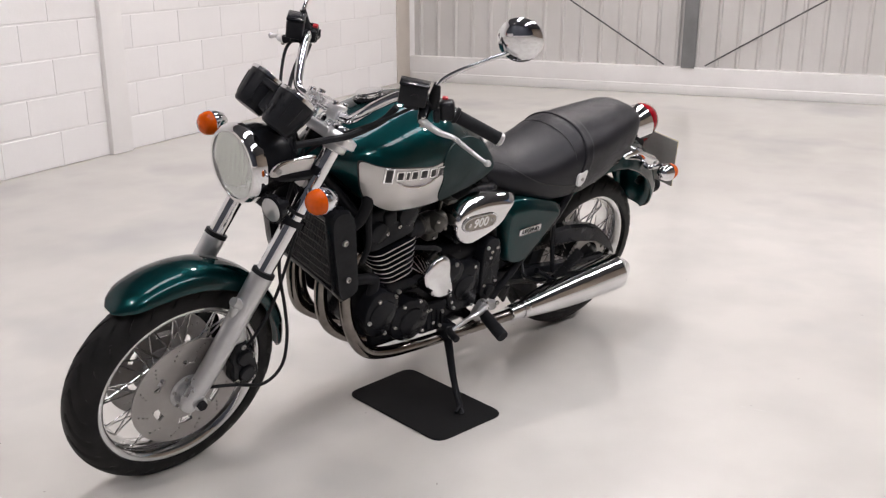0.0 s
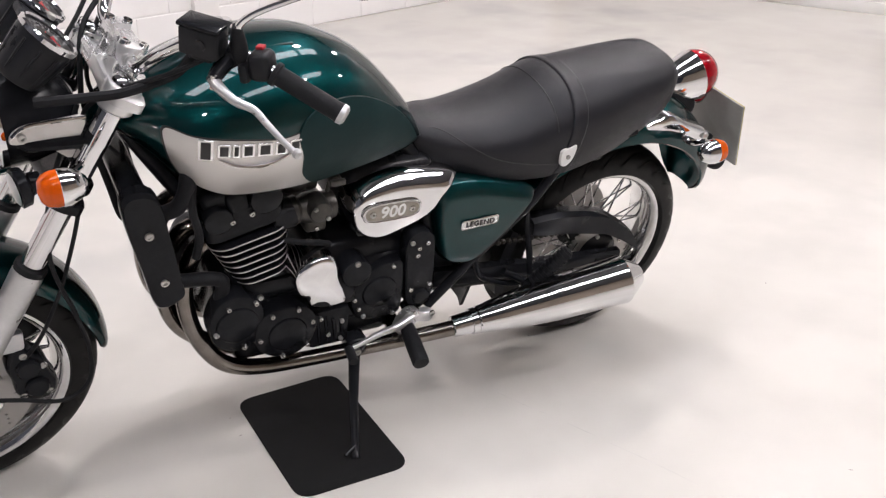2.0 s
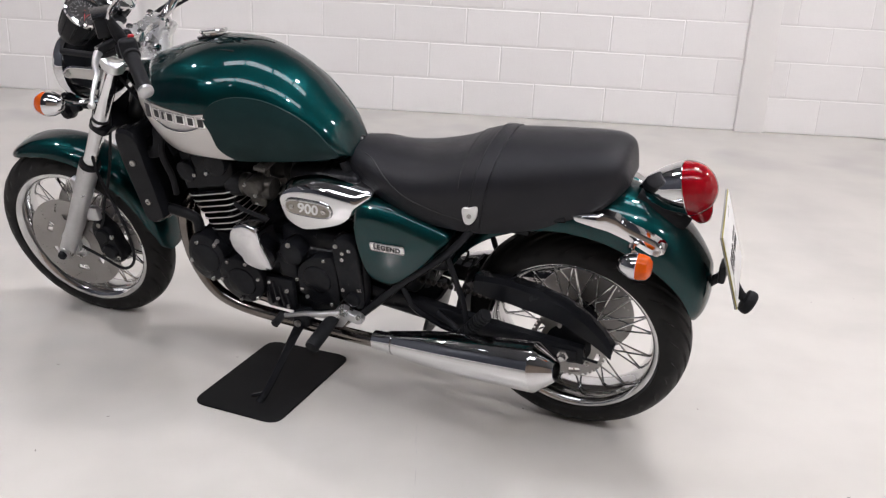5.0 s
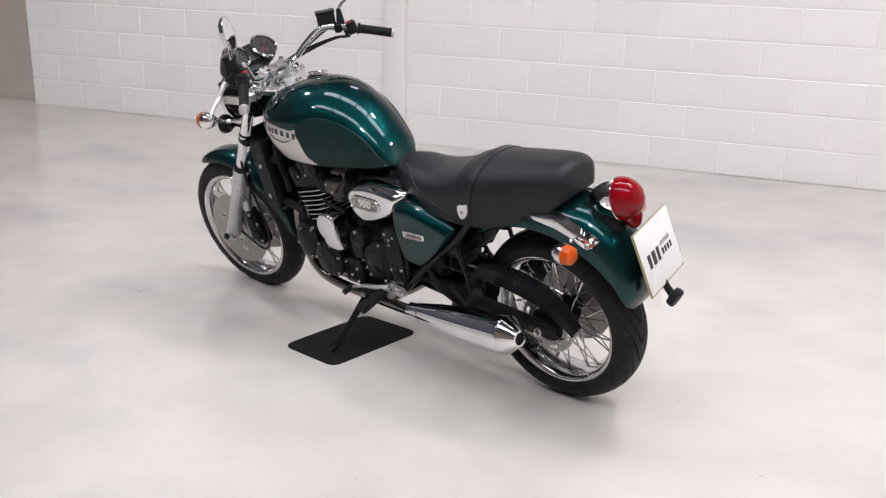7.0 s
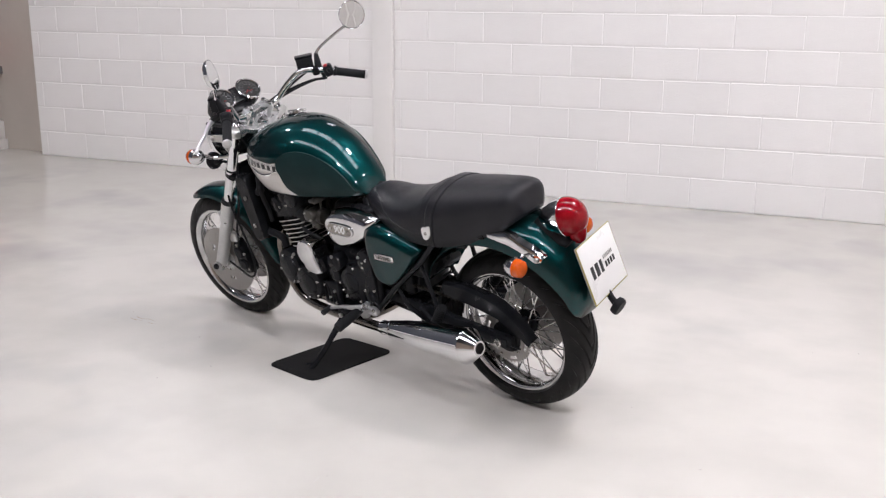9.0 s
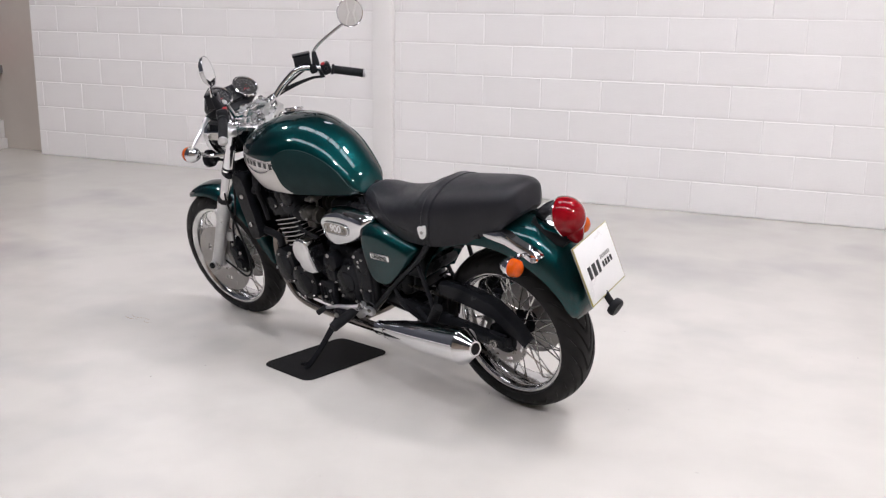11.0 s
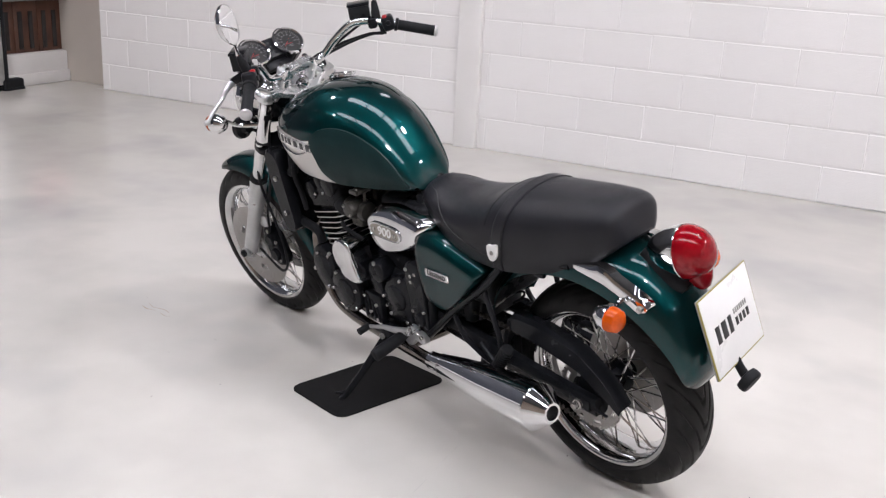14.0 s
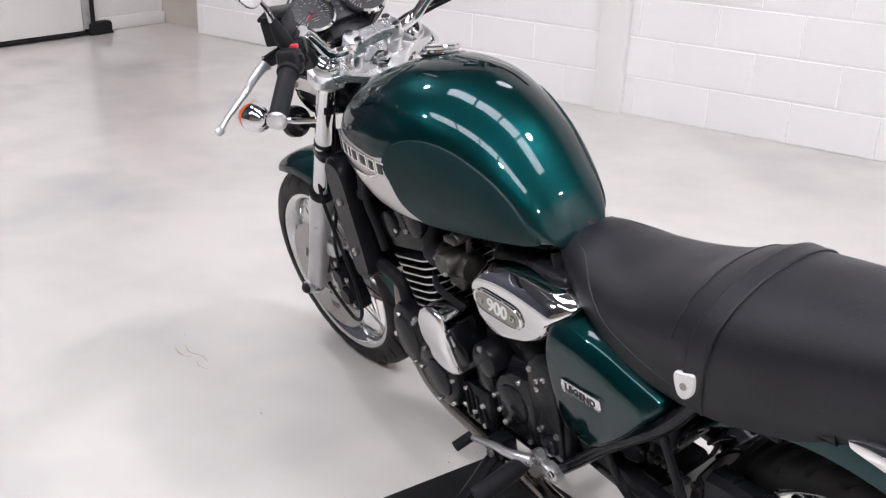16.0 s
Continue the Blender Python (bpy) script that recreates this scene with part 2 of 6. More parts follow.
def box(c, s, bevel=0.004, seg=2):
    """A rounded box: centre and sizes."""
    bm = bmesh.new()
    bmesh.ops.create_cube(bm, size=1)
    bmesh.ops.scale(bm, vec=s, verts=bm.verts)
    if bevel:
        bmesh.ops.bevel(bm, geom=list(bm.edges), offset=bevel, segments=seg, affect='EDGES', profile=0.5)
    bmesh.ops.translate(bm, vec=c, verts=bm.verts)
    return geo_of(bm)


def smooth_line(pts, n=8, closed=False):
    """A Catmull-Rom curve through the points."""
    P = [Vector(p) for p in pts]
    out, N = [], len(P)
    for i in range(N if closed else N - 1):
        if closed:
            a, b, c, d = P[i - 1], P[i], P[(i + 1) % N], P[(i + 2) % N]
        else:
            b, c = P[i], P[i + 1]
            a = P[i - 1] if i else b * 2 - c
            d = P[i + 2] if i + 2 < N else c * 2 - b
        for k in range(n):
            t = k / n
            out.append(0.5 * ((2 * b) + (c - a) * t + (2 * a - 5 * b + 4 * c - d) * t * t + (3 * b - a - 3 * c + d) * t ** 3))
    if not closed:
        out.append(P[-1])
    return out


def tube(pts, r, seg=12, n=6, caps=True, line=False):
    """A round bar along a smooth line; r is one radius or one for each point."""
    path = [Vector(p) for p in pts] if line else smooth_line(pts, n)
    if isinstance(r, (int, float)):
        rad = [r] * len(path)
    else:
        rad = [float(v) for v in np.interp(np.linspace(0, len(r) - 1, len(path)), range(len(r)), r)]
    V, F = [], []
    up = None
    for i, p in enumerate(path):
        d = (path[min(i + 1, len(path) - 1)] - path[max(i - 1, 0)]).normalized()
        if up is None:
            up = d.orthogonal().normalized()
        up = (up - d * up.dot(d)).normalized()
        side = d.cross(up)
        for k in range(seg):
            a = 2 * math.pi * k / seg
            V.append(tuple(p + (up * math.cos(a) + side * math.sin(a)) * rad[i]))
    for i in range(len(path) - 1):
        for k in range(seg):
            a, b = i * seg + k, i * seg + (k + 1) % seg
            F.append((a, b, b + seg, a + seg))
    if caps:
        F.append(tuple(range(seg - 1, -1, -1)))
        F.append(tuple(range((len(path) - 1) * seg, len(path) * seg)))
    return V, F


def lathe(profile, seg=32, origin=(0, 0, 0), axis=(0, 1, 0), closed=False):
    """A turned shape: profile of (along the axis, radius)."""
    m = Vector((0, 0, 1)).rotation_difference(Vector(axis)).to_matrix()
    o = Vector(origin)
    V, F, n = [], [], len(profile)
    for h, r in profile:
        for k in range(seg):
            a = 2 * math.pi * k / seg
            V.append(tuple(o + m @ Vector((r * math.cos(a), r * math.sin(a), h))))
    for i in range(n if closed else n - 1):
        j = (i + 1) % n
        for k in range(seg):
            F.append((i * seg + k, i * seg + (k + 1) % seg, j * seg + (k + 1) % seg, j * seg + k))
    if not closed:
        if profile[0][1] > 1e-5:
            F.append(tuple(range(seg - 1, -1, -1)))
        if profile[-1][1] > 1e-5:
            F.append(tuple(range((n - 1) * seg, n * seg)))
    return V, F


def dome(outline, y0, y1, rings=((0.0, 1.0), (0.7, 1.0), (0.9, 0.96), (1.0, 0.88)), n=5, back=True, flip=1):
    """A cover standing on the plane y = y0: its outline in x and z, drawn in ring by ring up to y1."""
    line = smooth_line([(x, 0, z) for x, z in outline], n, closed=True) if n else [Vector((x, 0, z)) for x, z in outline]
    c = sum(line, Vector()) / len(line)
    V, F, N = [], [], len(line)
    for h, s in rings:
        for p in line:
            q = c + (p - c) * s
            V.append((q.x, flip * (y0 + (y1 - y0) * h), q.z))
    for i in range(len(rings) - 1):
        for k in range(N):
            F.append((i * N + k, i * N + (k + 1) % N, (i + 1) * N + (k + 1) % N, (i + 1) * N + k))
    V.append((c.x, flip * (y0 + (y1 - y0) * rings[-1][0]), c.z))
    for k in range(N):
        F.append(((len(rings) - 1) * N + k, (len(rings) - 1) * N + (k + 1) % N, len(V) - 1))
    if back:
        F.append(tuple(range(N - 1, -1, -1)))
    return V, F


def loft(sections, caps=True, closed=True):
    """A skin over sections with the same number of points."""
    n = len(sections[0])
    V = [tuple(p) for s in sections for p in s]
    F = []
    for i in range(len(sections) - 1):
        for k in range(n if closed else n - 1):
            a, b = i * n + k, i * n + (k + 1) % n
            F.append((a, b, b + n, a + n))
    if caps and closed:
        F.append(tuple(range(n - 1, -1, -1)))
        F.append(tuple(range((len(sections) - 1) * n, len(sections) * n)))
    return V, F


def mesh_of(name, g, mat, angle=35):
    me = bpy.data.meshes.new(name)
    me.from_pydata([tuple(v) for v in g[0]], [], g[1])
    bm = bmesh.new()
    bm.from_mesh(me)
    bmesh.ops.recalc_face_normals(bm, faces=bm.faces)
    bm.to_mesh(me)
    bm.free()
    me.materials.append(mat)
    me.polygons.foreach_set("use_smooth", [angle > 0] * len(me.polygons))
    if angle > 0:
        me.set_sharp_from_angle(angle=radians(angle))
    return me


def part(name, g, mat, parent=None, label="", m=None, angle=35):
    """One mesh object, under a thing or a part where a parent is given; bolts and screws become one object each."""
    if isinstance(g, list) and name.endswith(("bolt", "screw")):
        for one in g[1:]:
            part(name, one, mat, parent, label, m, angle)
        g = g[0]
    if isinstance(g, list):
        g = joined(g)
    ob = new(name, mesh_of(name, g, mat, angle))
    ob.parent = parent
    if m is not None:
        ob.matrix_local = m
    if label:
        ob["label"] = label
    return ob


def share(name, me, parent, m):
    ob = new(name, me)
    ob.parent = parent
    ob.matrix_local = m
    return ob


def structure(ob, label, category):
    return tagged(ob, label, category, kind="structure")


# ---- the hall ----
X_A, X_B, Y_FAR, HIGH = -7.27, 4.47, 13.0, 5.2
floor = structure(part("floor", box((-1.5, 6.3, -0.05), (14.6, 13.6, 0.1), 0), FLOOR, angle=0), "pale grey glossy painted concrete floor with faint scuffs", "floor")

# block wall: backing, with the blocks set on it at the end of the file
wall_n = structure(part("wall_north", box((-2.195, -0.0532, HIGH / 2), (12.21, 0.1, HIGH), 0), JOINT, angle=0), "white painted concrete block wall with running bond joints", "wall")
for n_, (x0, x1) in enumerate(((0.285, 0.457), (-3.49, -3.31))):
    structure(part("wall_column_%d" % (n_ + 1), box(((x0 + x1) / 2, -0.001, HIGH / 2), (x1 - x0, 0.075, HIGH), 0.004), COLUMN), "narrow white painted column face standing proud of the block wall", "column")
for n_, (x0, x1, yc) in enumerate(((3.70, 4.80, -0.19), (-7.27, -7.03, -0.04))):
    structure(part("corner_column_%d" % (n_ + 1), box(((x0 + x1) / 2, yc, HIGH / 2), (x1 - x0, 0.10, HIGH), 0.004), BEIGE), "plain beige painted corner column beside the block wall", "column")

# far end wall: low plinth with a kerb, ribbed steel sheet above, slightly out of square
END = Matrix.Translation((-7.27, 0.03, 0)) @ Matrix.Rotation(radians(9.5), 4, 'Z')


def end_box(name, y0, y1, x0, x1, z0, z1, mat, bevel=0.006):
    return part(name, moved(box(((x0 + x1) / 2, (y0 + y1) / 2, (z0 + z1) / 2), (x1 - x0, y1 - y0, z1 - z0), bevel), END), mat)


structure(end_box("wall_west", -0.1, 13.4, -0.25, -0.02, 0, 0.24, PLINTH), "low white painted plinth wall under ribbed sheeting", "wall")
structure(end_box("baseboard", 0.0, 13.2, -0.03, 0.012, 0, 0.085, PLINTH), "white painted kerb along the foot of the plinth", "kerb")
rib, secs = [], []
y = -0.1
while y < 13.4:
    for dy, dx in ((0, 0), (0.135, 0), (0.15, 0.022), (0.165, 0.022), (0.18, 0)):
        rib.append((y + dy, dx))
    y += 0.18
sheet = [[tuple(END @ Vector((-0.12 + dx, yy, z))) for yy, dx in rib] for z in (0.235, HIGH)]
structure(part("wall_sheeting", loft(sheet, closed=False), SHEET, angle=0), "off-white ribbed steel wall sheeting above the plinth", "wall")
col = part("steel_column", [moved(box((-0.06, 2.69, HIGH / 2 + 0.24), (0.10, 0.012, HIGH), 0), END), moved(box((-0.012, 2.69, HIGH / 2 + 0.24), (0.012, 0.12, HIGH), 0), END), moved(box((-0.108, 2.69, HIGH / 2 + 0.24), (0.012, 0.12, HIGH), 0), END)], GREYSTEEL)
tagged(col, "dark grey steel column against the ribbed sheeting", "column", kind="structure")
for s_, y0, y1 in ((1, 2.47, 1.2), (1, 2.84, 4.6)):
    a, b = END @ Vector((-0.06, y0, 0.26)), END @ Vector((-0.06, y1, 0.26 + abs(y1 - y0) * 0.62))
    b = a + (b - a) * 2.4
    rod = part("bracing_rod", tube([a, b], 0.007, 8, line=True), WIRE)
    tagged(rod, "thin dark steel bracing rod across the sheeting", "bracing rod", group="bracing rods", kind="structure")

# near end wall: plinth, brown boards with dark strips, white panel on a footed post
structure(part("wall_east", box((X_B + 0.11, 6.53, 0.135), (0.2, 13.33, 0.27), 0.006), PLINTH), "low white painted plinth wall", "wall")
structure(part("baseboard_east", box((X_B - 0.0, 6.53, 0.05), (0.04, 13.33, 0.1), 0.01), PLINTH), "white painted kerb along the foot of the plinth", "kerb")
# unseen upper wall; its dark colour stands for the dark end mirrored in the tank
structure(part("wall_east_upper", [box((X_B + 0.16, 6.905, (HIGH + 0.27) / 2), (0.1, 12.59, HIGH - 0.27), 0), box((X_B + 0.22, 0.234, (HIGH + 0.79) / 2), (0.1, 0.748, HIGH - 0.79), 0)], NAVY, angle=0), "unseen upper wall, coloured dark blue-grey, above the plinth", "wall")
front = structure(new("timber_front"), "dark brown stained timber front with dark strips drawn for gaps, under a grey ledge", "timber front")
for k in range(3):
    y0 = -0.138 + k * 0.249
    board = part("board", box((X_B + 0.10, y0 + 0.1235, 0.49), (0.05, 0.246, 0.44), 0.006), BROWN, front)
    # flat dark strips put the darkness of open gaps into colour
    for j in range(2):
        part("gap_strip", box((X_B + 0.073, y0 + 0.075 + j * 0.11, 0.46), (0.008, 0.045, 0.32), 0.002), GAPDARK, board, "flat dark strip drawn for a gap")
part("ledge", box((X_B + 0.07, 0.226, 0.752), (0.2, 0.77, 0.075), 0.008, 2), GREYSTEEL, front, "grey ledge")
red_box = new("red_box")
red_box.matrix_world = pose(X_B + 0.06, 0.13, 0.7895)
tagged(red_box, "bright red box standing on the grey ledge", "box")
part("body", box((0, 0, 0.12), (0.15, 0.36, 0.24), 0.012, 3), REDPAINT, red_box)
part("lid", box((0, 0, 0.255), (0.16, 0.37, 0.03), 0.008, 2), REDPAINT, red_box)
structure(part("wall_south", box((-1.5, 13.2, HIGH / 2), (14.6, 0.2, HIGH), 0), TAN, angle=0), "plain tan painted wall", "wall")

screen = new("panel_screen")
tagged(screen, "white panel screen with an aluminium edge post and black rubber foot", "screen")
screen.matrix_world = pose(4.385, 0.43, 0)
part("panel", box((0, 1.45, 0.54), (0.03, 2.36, 1.0), 0.004), BOARD, screen)
part("post", box((0, 0.237, 0.57), (0.05, 0.066, 1.04), 0.006), ALU, screen, "aluminium post")
part("edge_seal", tube([(0, 0.178, 0.05), (0, 0.178, 1.08)], 0.024, 12, line=True), RUBBER, screen, "dark grey edge tube")
part("foot", [box((0, 0.125, 0.052), (0.085, 0.205, 0.086), 0.022, 3), box((0, 0.125, 0.012), (0.092, 0.2, 0.022), 0.006)], RUBBER, screen, "black rubber foot")
part("bottom_rail", box((0, 1.43, 0.02), (0.05, 2.4, 0.026), 0.004), RUBBER, screen, "black bottom seal")

# ceiling with strips of rooflight sheet and round lamps
ceil_parts = []
# each strip: from y to y, from x to x
STRIPS = ((3.35, 4.05, -4.9, 1.0), (6.6, 7.5, -4.9, 2.3))
ys = [-0.2] + [v for s_ in STRIPS for v in s_[:2]] + [13.3]
for a, b in zip(ys[0::2], ys[1::2]):
    ceil_parts.append(box((-1.5, (a + b) / 2, HIGH + 0.05), (14.6, b - a, 0.1), 0))
for a, b, x0, x1 in STRIPS:
    ceil_parts.append(box(((x0 - 8.8) / 2, (a + b) / 2, HIGH + 0.05), (x0 + 8.8, b - a, 0.1), 0))
    ceil_parts.append(box(((x1 + 5.8) / 2, (a + b) / 2, HIGH + 0.05), (5.8 - x1, b - a, 0.1), 0))
    for k in range(1, 4):
        ceil_parts.append(box((x0 + (x1 - x0) * k / 4, (a + b) / 2, HIGH + 0.05), (0.10, b - a, 0.1), 0))
tagged(part("ceiling", ceil_parts, CEIL, angle=0), "dark grey sheeted ceiling between strips of rooflights", "ceiling", kind="structure")
for n_, (a, b, x0, x1) in enumerate(STRIPS):
    structure(part("rooflight_%d" % (n_ + 1), box(((x0 + x1) / 2, (a + b) / 2, HIGH + 0.13), (x1 - x0 + 0.1, b - a + 0.1, 0.02), 0), ROOFPANE, angle=0), "translucent rooflight sheeting glowing with daylight", "rooflight")
lamp_body = new("ceiling_lamp")
tagged(lamp_body, "round white high bay ceiling lamp, switched on", "ceiling lamp", group="ceiling lamps")
part("housing", lathe([(0.30, 0.02), (0.28, 0.05), (0.12, 0.09), (0.0, 0.17), (-0.01, 0.172), (-0.01, 0.16), (0.03, 0.15)], 28, axis=(0, 0, 1)), ALU, lamp_body)
part("diffuser", lathe([(0.0, 0.14), (-0.02, 0.138), (-0.042, 0.122), (-0.055, 0.085), (-0.06, 0.0)], 28, axis=(0, 0, 1)), LAMPFACE, lamp_body, "glowing round lamp face")
part("cable", tube([(0, 0, 0.29), (0, 0, 0.5)], 0.006, 8, line=True), RUBBER, lamp_body)
lamp_body.matrix_world = pose(-3.4, 3.0, HIGH - 0.5)
for x, y in ((2.5, 3.0), (-6.6, 3.0), (-6.6, 7.0), (-3.1, 7.05), (2.5, 7.0)):
    copy_thing(lamp_body, pose(x, y, HIGH - 0.5))

# black mat under the stand
mat_line = []
MAT = ((-0.927, 3.827), (-1.067, 3.411), (-1.335, 3.488), (-1.188, 3.918))
MC = [Vector((x, y, 0)) for x, y in MAT]
for i in range(4):
    p, a, b = MC[i], MC[i - 1], MC[(i + 1) % 4]
    p0, p1 = p + (a - p).normalized() * 0.045, p + (b - p).normalized() * 0.045
    for k in range(7):
        t = k / 6
        mat_line.append((1 - t) ** 2 * p0 + 2 * t * (1 - t) * p + t * t * p1)
cen = sum(mat_line, Vector()) / len(mat_line)
secs = []
for z, s_ in ((0.0005, 1.0), (0.004, 1.0), (0.006, 0.988)):
    secs.append([cen + (p - cen) * s_ + Vector((0, 0, z)) for p in mat_line])
def ribbon(pts, w, z=0.0015):
    """A thin mark lying on the floor."""
    V, F = [], []
    line = smooth_line([(x, y, 0) for x, y in pts], 6)
    for k, p in enumerate(line):
        d = (line[min(k + 1, len(line) - 1)] - line[max(k - 1, 0)]).normalized()
        h = w * 0.5 * (0.35 + 0.65 * math.sin(math.pi * (k + 0.5) / len(line)))
        V += [(p.x - d.y * h, p.y + d.x * h, z), (p.x + d.y * h, p.y - d.x * h, z)]
    for k in range(len(line) - 1):
        F.append((2 * k, 2 * k + 1, 2 * k + 3, 2 * k + 2))
    return V, F


CRACK = surface("floor_crack_edge_grey", (0.40, 0.385, 0.36), (0.52, 0.50, 0.48), (0.6, 0.8), scale=30)
SPECK = surface("floor_speck_dirt", (0.15, 0.14, 0.13), (0.25, 0.23, 0.21), (0.6, 0.8), scale=30)
for pts in ([(-1.572, 3.86), (-1.575, 3.95), (-1.583, 4.03)], [(-1.585, 4.08), (-1.588, 4.16)], [(-1.588, 4.20), (-1.593, 4.34), (-1.592, 4.45)], [(-1.594, 4.50), (-1.60, 4.72)]):
    part("floor_crack", ribbon(pts, 0.0022), CRACK, floor, "thin crack in the floor paint")
SMEAR = surface("brown_smear", (0.36, 0.29, 0.22), (0.43, 0.38, 0.32), (0.2, 0.3), scale=25)
for pts, w in (([(-0.03, 3.53), (-0.07, 3.55), (-0.12, 3.545), (-0.16, 3.56)], 0.004), ([(-0.02, 3.56), (-0.06, 3.575), (-0.10, 3.57)], 0.006), ([(-0.13, 3.575), (-0.16, 3.59), (-0.19, 3.587)], 0.003)):
    part("floor_smear", ribbon(pts, w), SMEAR, floor, "brown smear on the floor paint")
rnd = random.Random(5)
# thin grey strips of uneven length on the floor, along the wall's foot
x = -7.0
while x < 3.8:
    l = rnd.uniform(0.12, 0.5)
    part("edge_mark", ribbon([(x, 0.009), (x + l * 0.4, 0.012 + rnd.uniform(0, 0.008)), (x + l * 0.7, 0.011 + rnd.uniform(0, 0.006)), (x + l, 0.009)], rnd.uniform(0.003, 0.009)), CRACK, floor, "thin grey marks along the foot of the wall")
    x += l * rnd.uniform(0.9, 1.25)
for k in range(46):
    x, y, a, l = rnd.uniform(-4.2, 1.2), rnd.uniform(2.6, 6.2), rnd.uniform(0, 3.1), rnd.uniform(0.003, 0.014)
    part("floor_speck", ribbon([(x, y), (x + l * math.cos(a) * 0.5, y + l * math.sin(a) * 0.5 + 0.001), (x + l * math.cos(a), y + l * math.sin(a))], rnd.uniform(0.002, 0.005)), SPECK, floor, "dark speck on the floor")
tagged(part("floor_mat", loft(secs), MATFELT), "small black carpet mat with rounded corners under the stand", "mat")

# ---- the motorcycle: x ahead, y to its left, z up, from the rear tyre's foot ----
bike = new("motorcycle")


def roll(deg, z=0.35):
    """A lean to the left about a line at height z."""
    return Matrix.Translation((0, 0, z)) @ Matrix.Rotation(radians(-deg), 4, 'X') @ Matrix.Translation((0, 0, -z))


bike.matrix_world = pose(-2.077, 3.774, 0.0, -11.5, 0, -19.5) @ roll(1.2)
tagged(bike, "dark green and silver classic motorcycle leaning on its side stand", "motorcycle")

REAR, FRONT = Vector((0.071, -0.014, 0.307)), Vector((1.705, 0, 0.302))
RAKE = radians(27.3)
AXIS = Vector((-math.sin(RAKE), 0, math.cos(RAKE)))
HEAD = Vector((1.30, 0, 0.94))
STEER = roll(1.44, 0.02) @ Matrix.Translation(HEAD) @ Matrix.Rotation(radians(3.45), 4, AXIS) @ Matrix.Translation(-HEAD)


def bp(name, g, mat, parent=bike, label="", m=None, angle=35):
    return part(name, g, mat, parent, label, m, angle)


def fp(name, g, mat, label=""):
    """A part that turns with the handlebars."""
    return part(name, g, mat, bike, label, STEER)


def interp(x, pts):
    xs = [p[0] for p in pts]
    if xs[0] > xs[-1]:
        pts = pts[::-1]
        xs = xs[::-1]
    return float(np.interp(x, xs, [p[1] for p in pts]))


def curve_table(pts, n=8):
    """The same table, smoothed."""
    return [(p.x, p.z) for p in smooth_line([(a, 0, b) for a, b in pts], n)]


def bolt(p, axis=(0, 1, 0), r=0.006, h=0.005):
    return lathe([(0, r), (h * 0.8, r), (h, r * 0.8), (h, r * 0.45), (h * 0.5, r * 0.4), (h * 0.5, 0)], 10, p, axis)


# wheels
def ring_with_holes(radii, n, skip, thick, y):
    V, F = [], []
    k = len(radii)
    for s in (-0.5, 0.5):
        for r in radii:
            for i in range(n):
                a = 2 * math.pi * i / n
                V.append((r * math.cos(a), y + s * thick, r * math.sin(a)))
    idx = lambda s, j, i: s * k * n + j * n + i % n
    kept = {(j, i) for j in range(k - 1) for i in range(n) if not skip(j, i)}
    for j, i in kept:
        F.append((idx(0, j, i), idx(0, j, i + 1), idx(0, j + 1, i + 1), idx(0, j + 1, i)))
        F.append((idx(1, j, i), idx(1, j + 1, i), idx(1, j + 1, i + 1), idx(1, j, i + 1)))
        for (dj, di), (a, b) in {(-1, 0): ((j, i), (j, i + 1)), (1, 0): ((j + 1, i), (j + 1, i + 1)), (0, -1): ((j, i), (j + 1, i)), (0, 1): ((j, i + 1), (j + 1, i + 1))}.items():
            if (j + dj, (i + di) % n) not in kept:
                F.append((idx(0, *a), idx(0, *b), idx(1, *b), idx(1, *a)))
    return V, F


def disc_geo(r0, r1, y, windows=True):
    """A drilled disc: slanted rows of three small holes round the rim, six oblong windows further in."""
    k = r1 / 0.156
    radii = [r * k for r in (0.034, 0.056, 0.085, 0.103, 0.112, 0.1165, 0.1215, 0.127, 0.132, 0.1375, 0.1425, 0.156)]

    def skip(j, i):
        s, w = i % 15, i % 30
        if j == 2:
            return windows and 8 < w < 21
        return (j == 5 and s == 4) or (j == 7 and s == 6) or (j == 9 and s == 8)
    return ring_with_holes(radii, 180, skip, 0.005, y)


def tread(prof, h, R, n=26, per=9, depth=0.0055):
    """A tyre whose columns slant away from the crown; one column in each set is cut down as a groove."""
    V, F, N, K = [], [], n * per, len(prof)
    for i in range(N):
        cut = i % per in (0, 1)
        for y, r in prof:
            a = 2 * math.pi * i / N - 9.0 * abs(y) * (1 if y > 0 else 1) + (math.pi / n if y > 0 else 0.0) * min(1.0, abs(y) / 0.01)
            q = r - depth if cut and 0.007 < abs(y) < h * 0.93 and r > R * 0.86 else r
            V.append((q * math.cos(a), y, q * math.sin(a)))
    for i in range(N):
        for k in range(K):
            F.append((i * K + k, ((i + 1) % N) * K + k, ((i + 1) % N) * K + (k + 1) % K, i * K + (k + 1) % K))
    return V, F


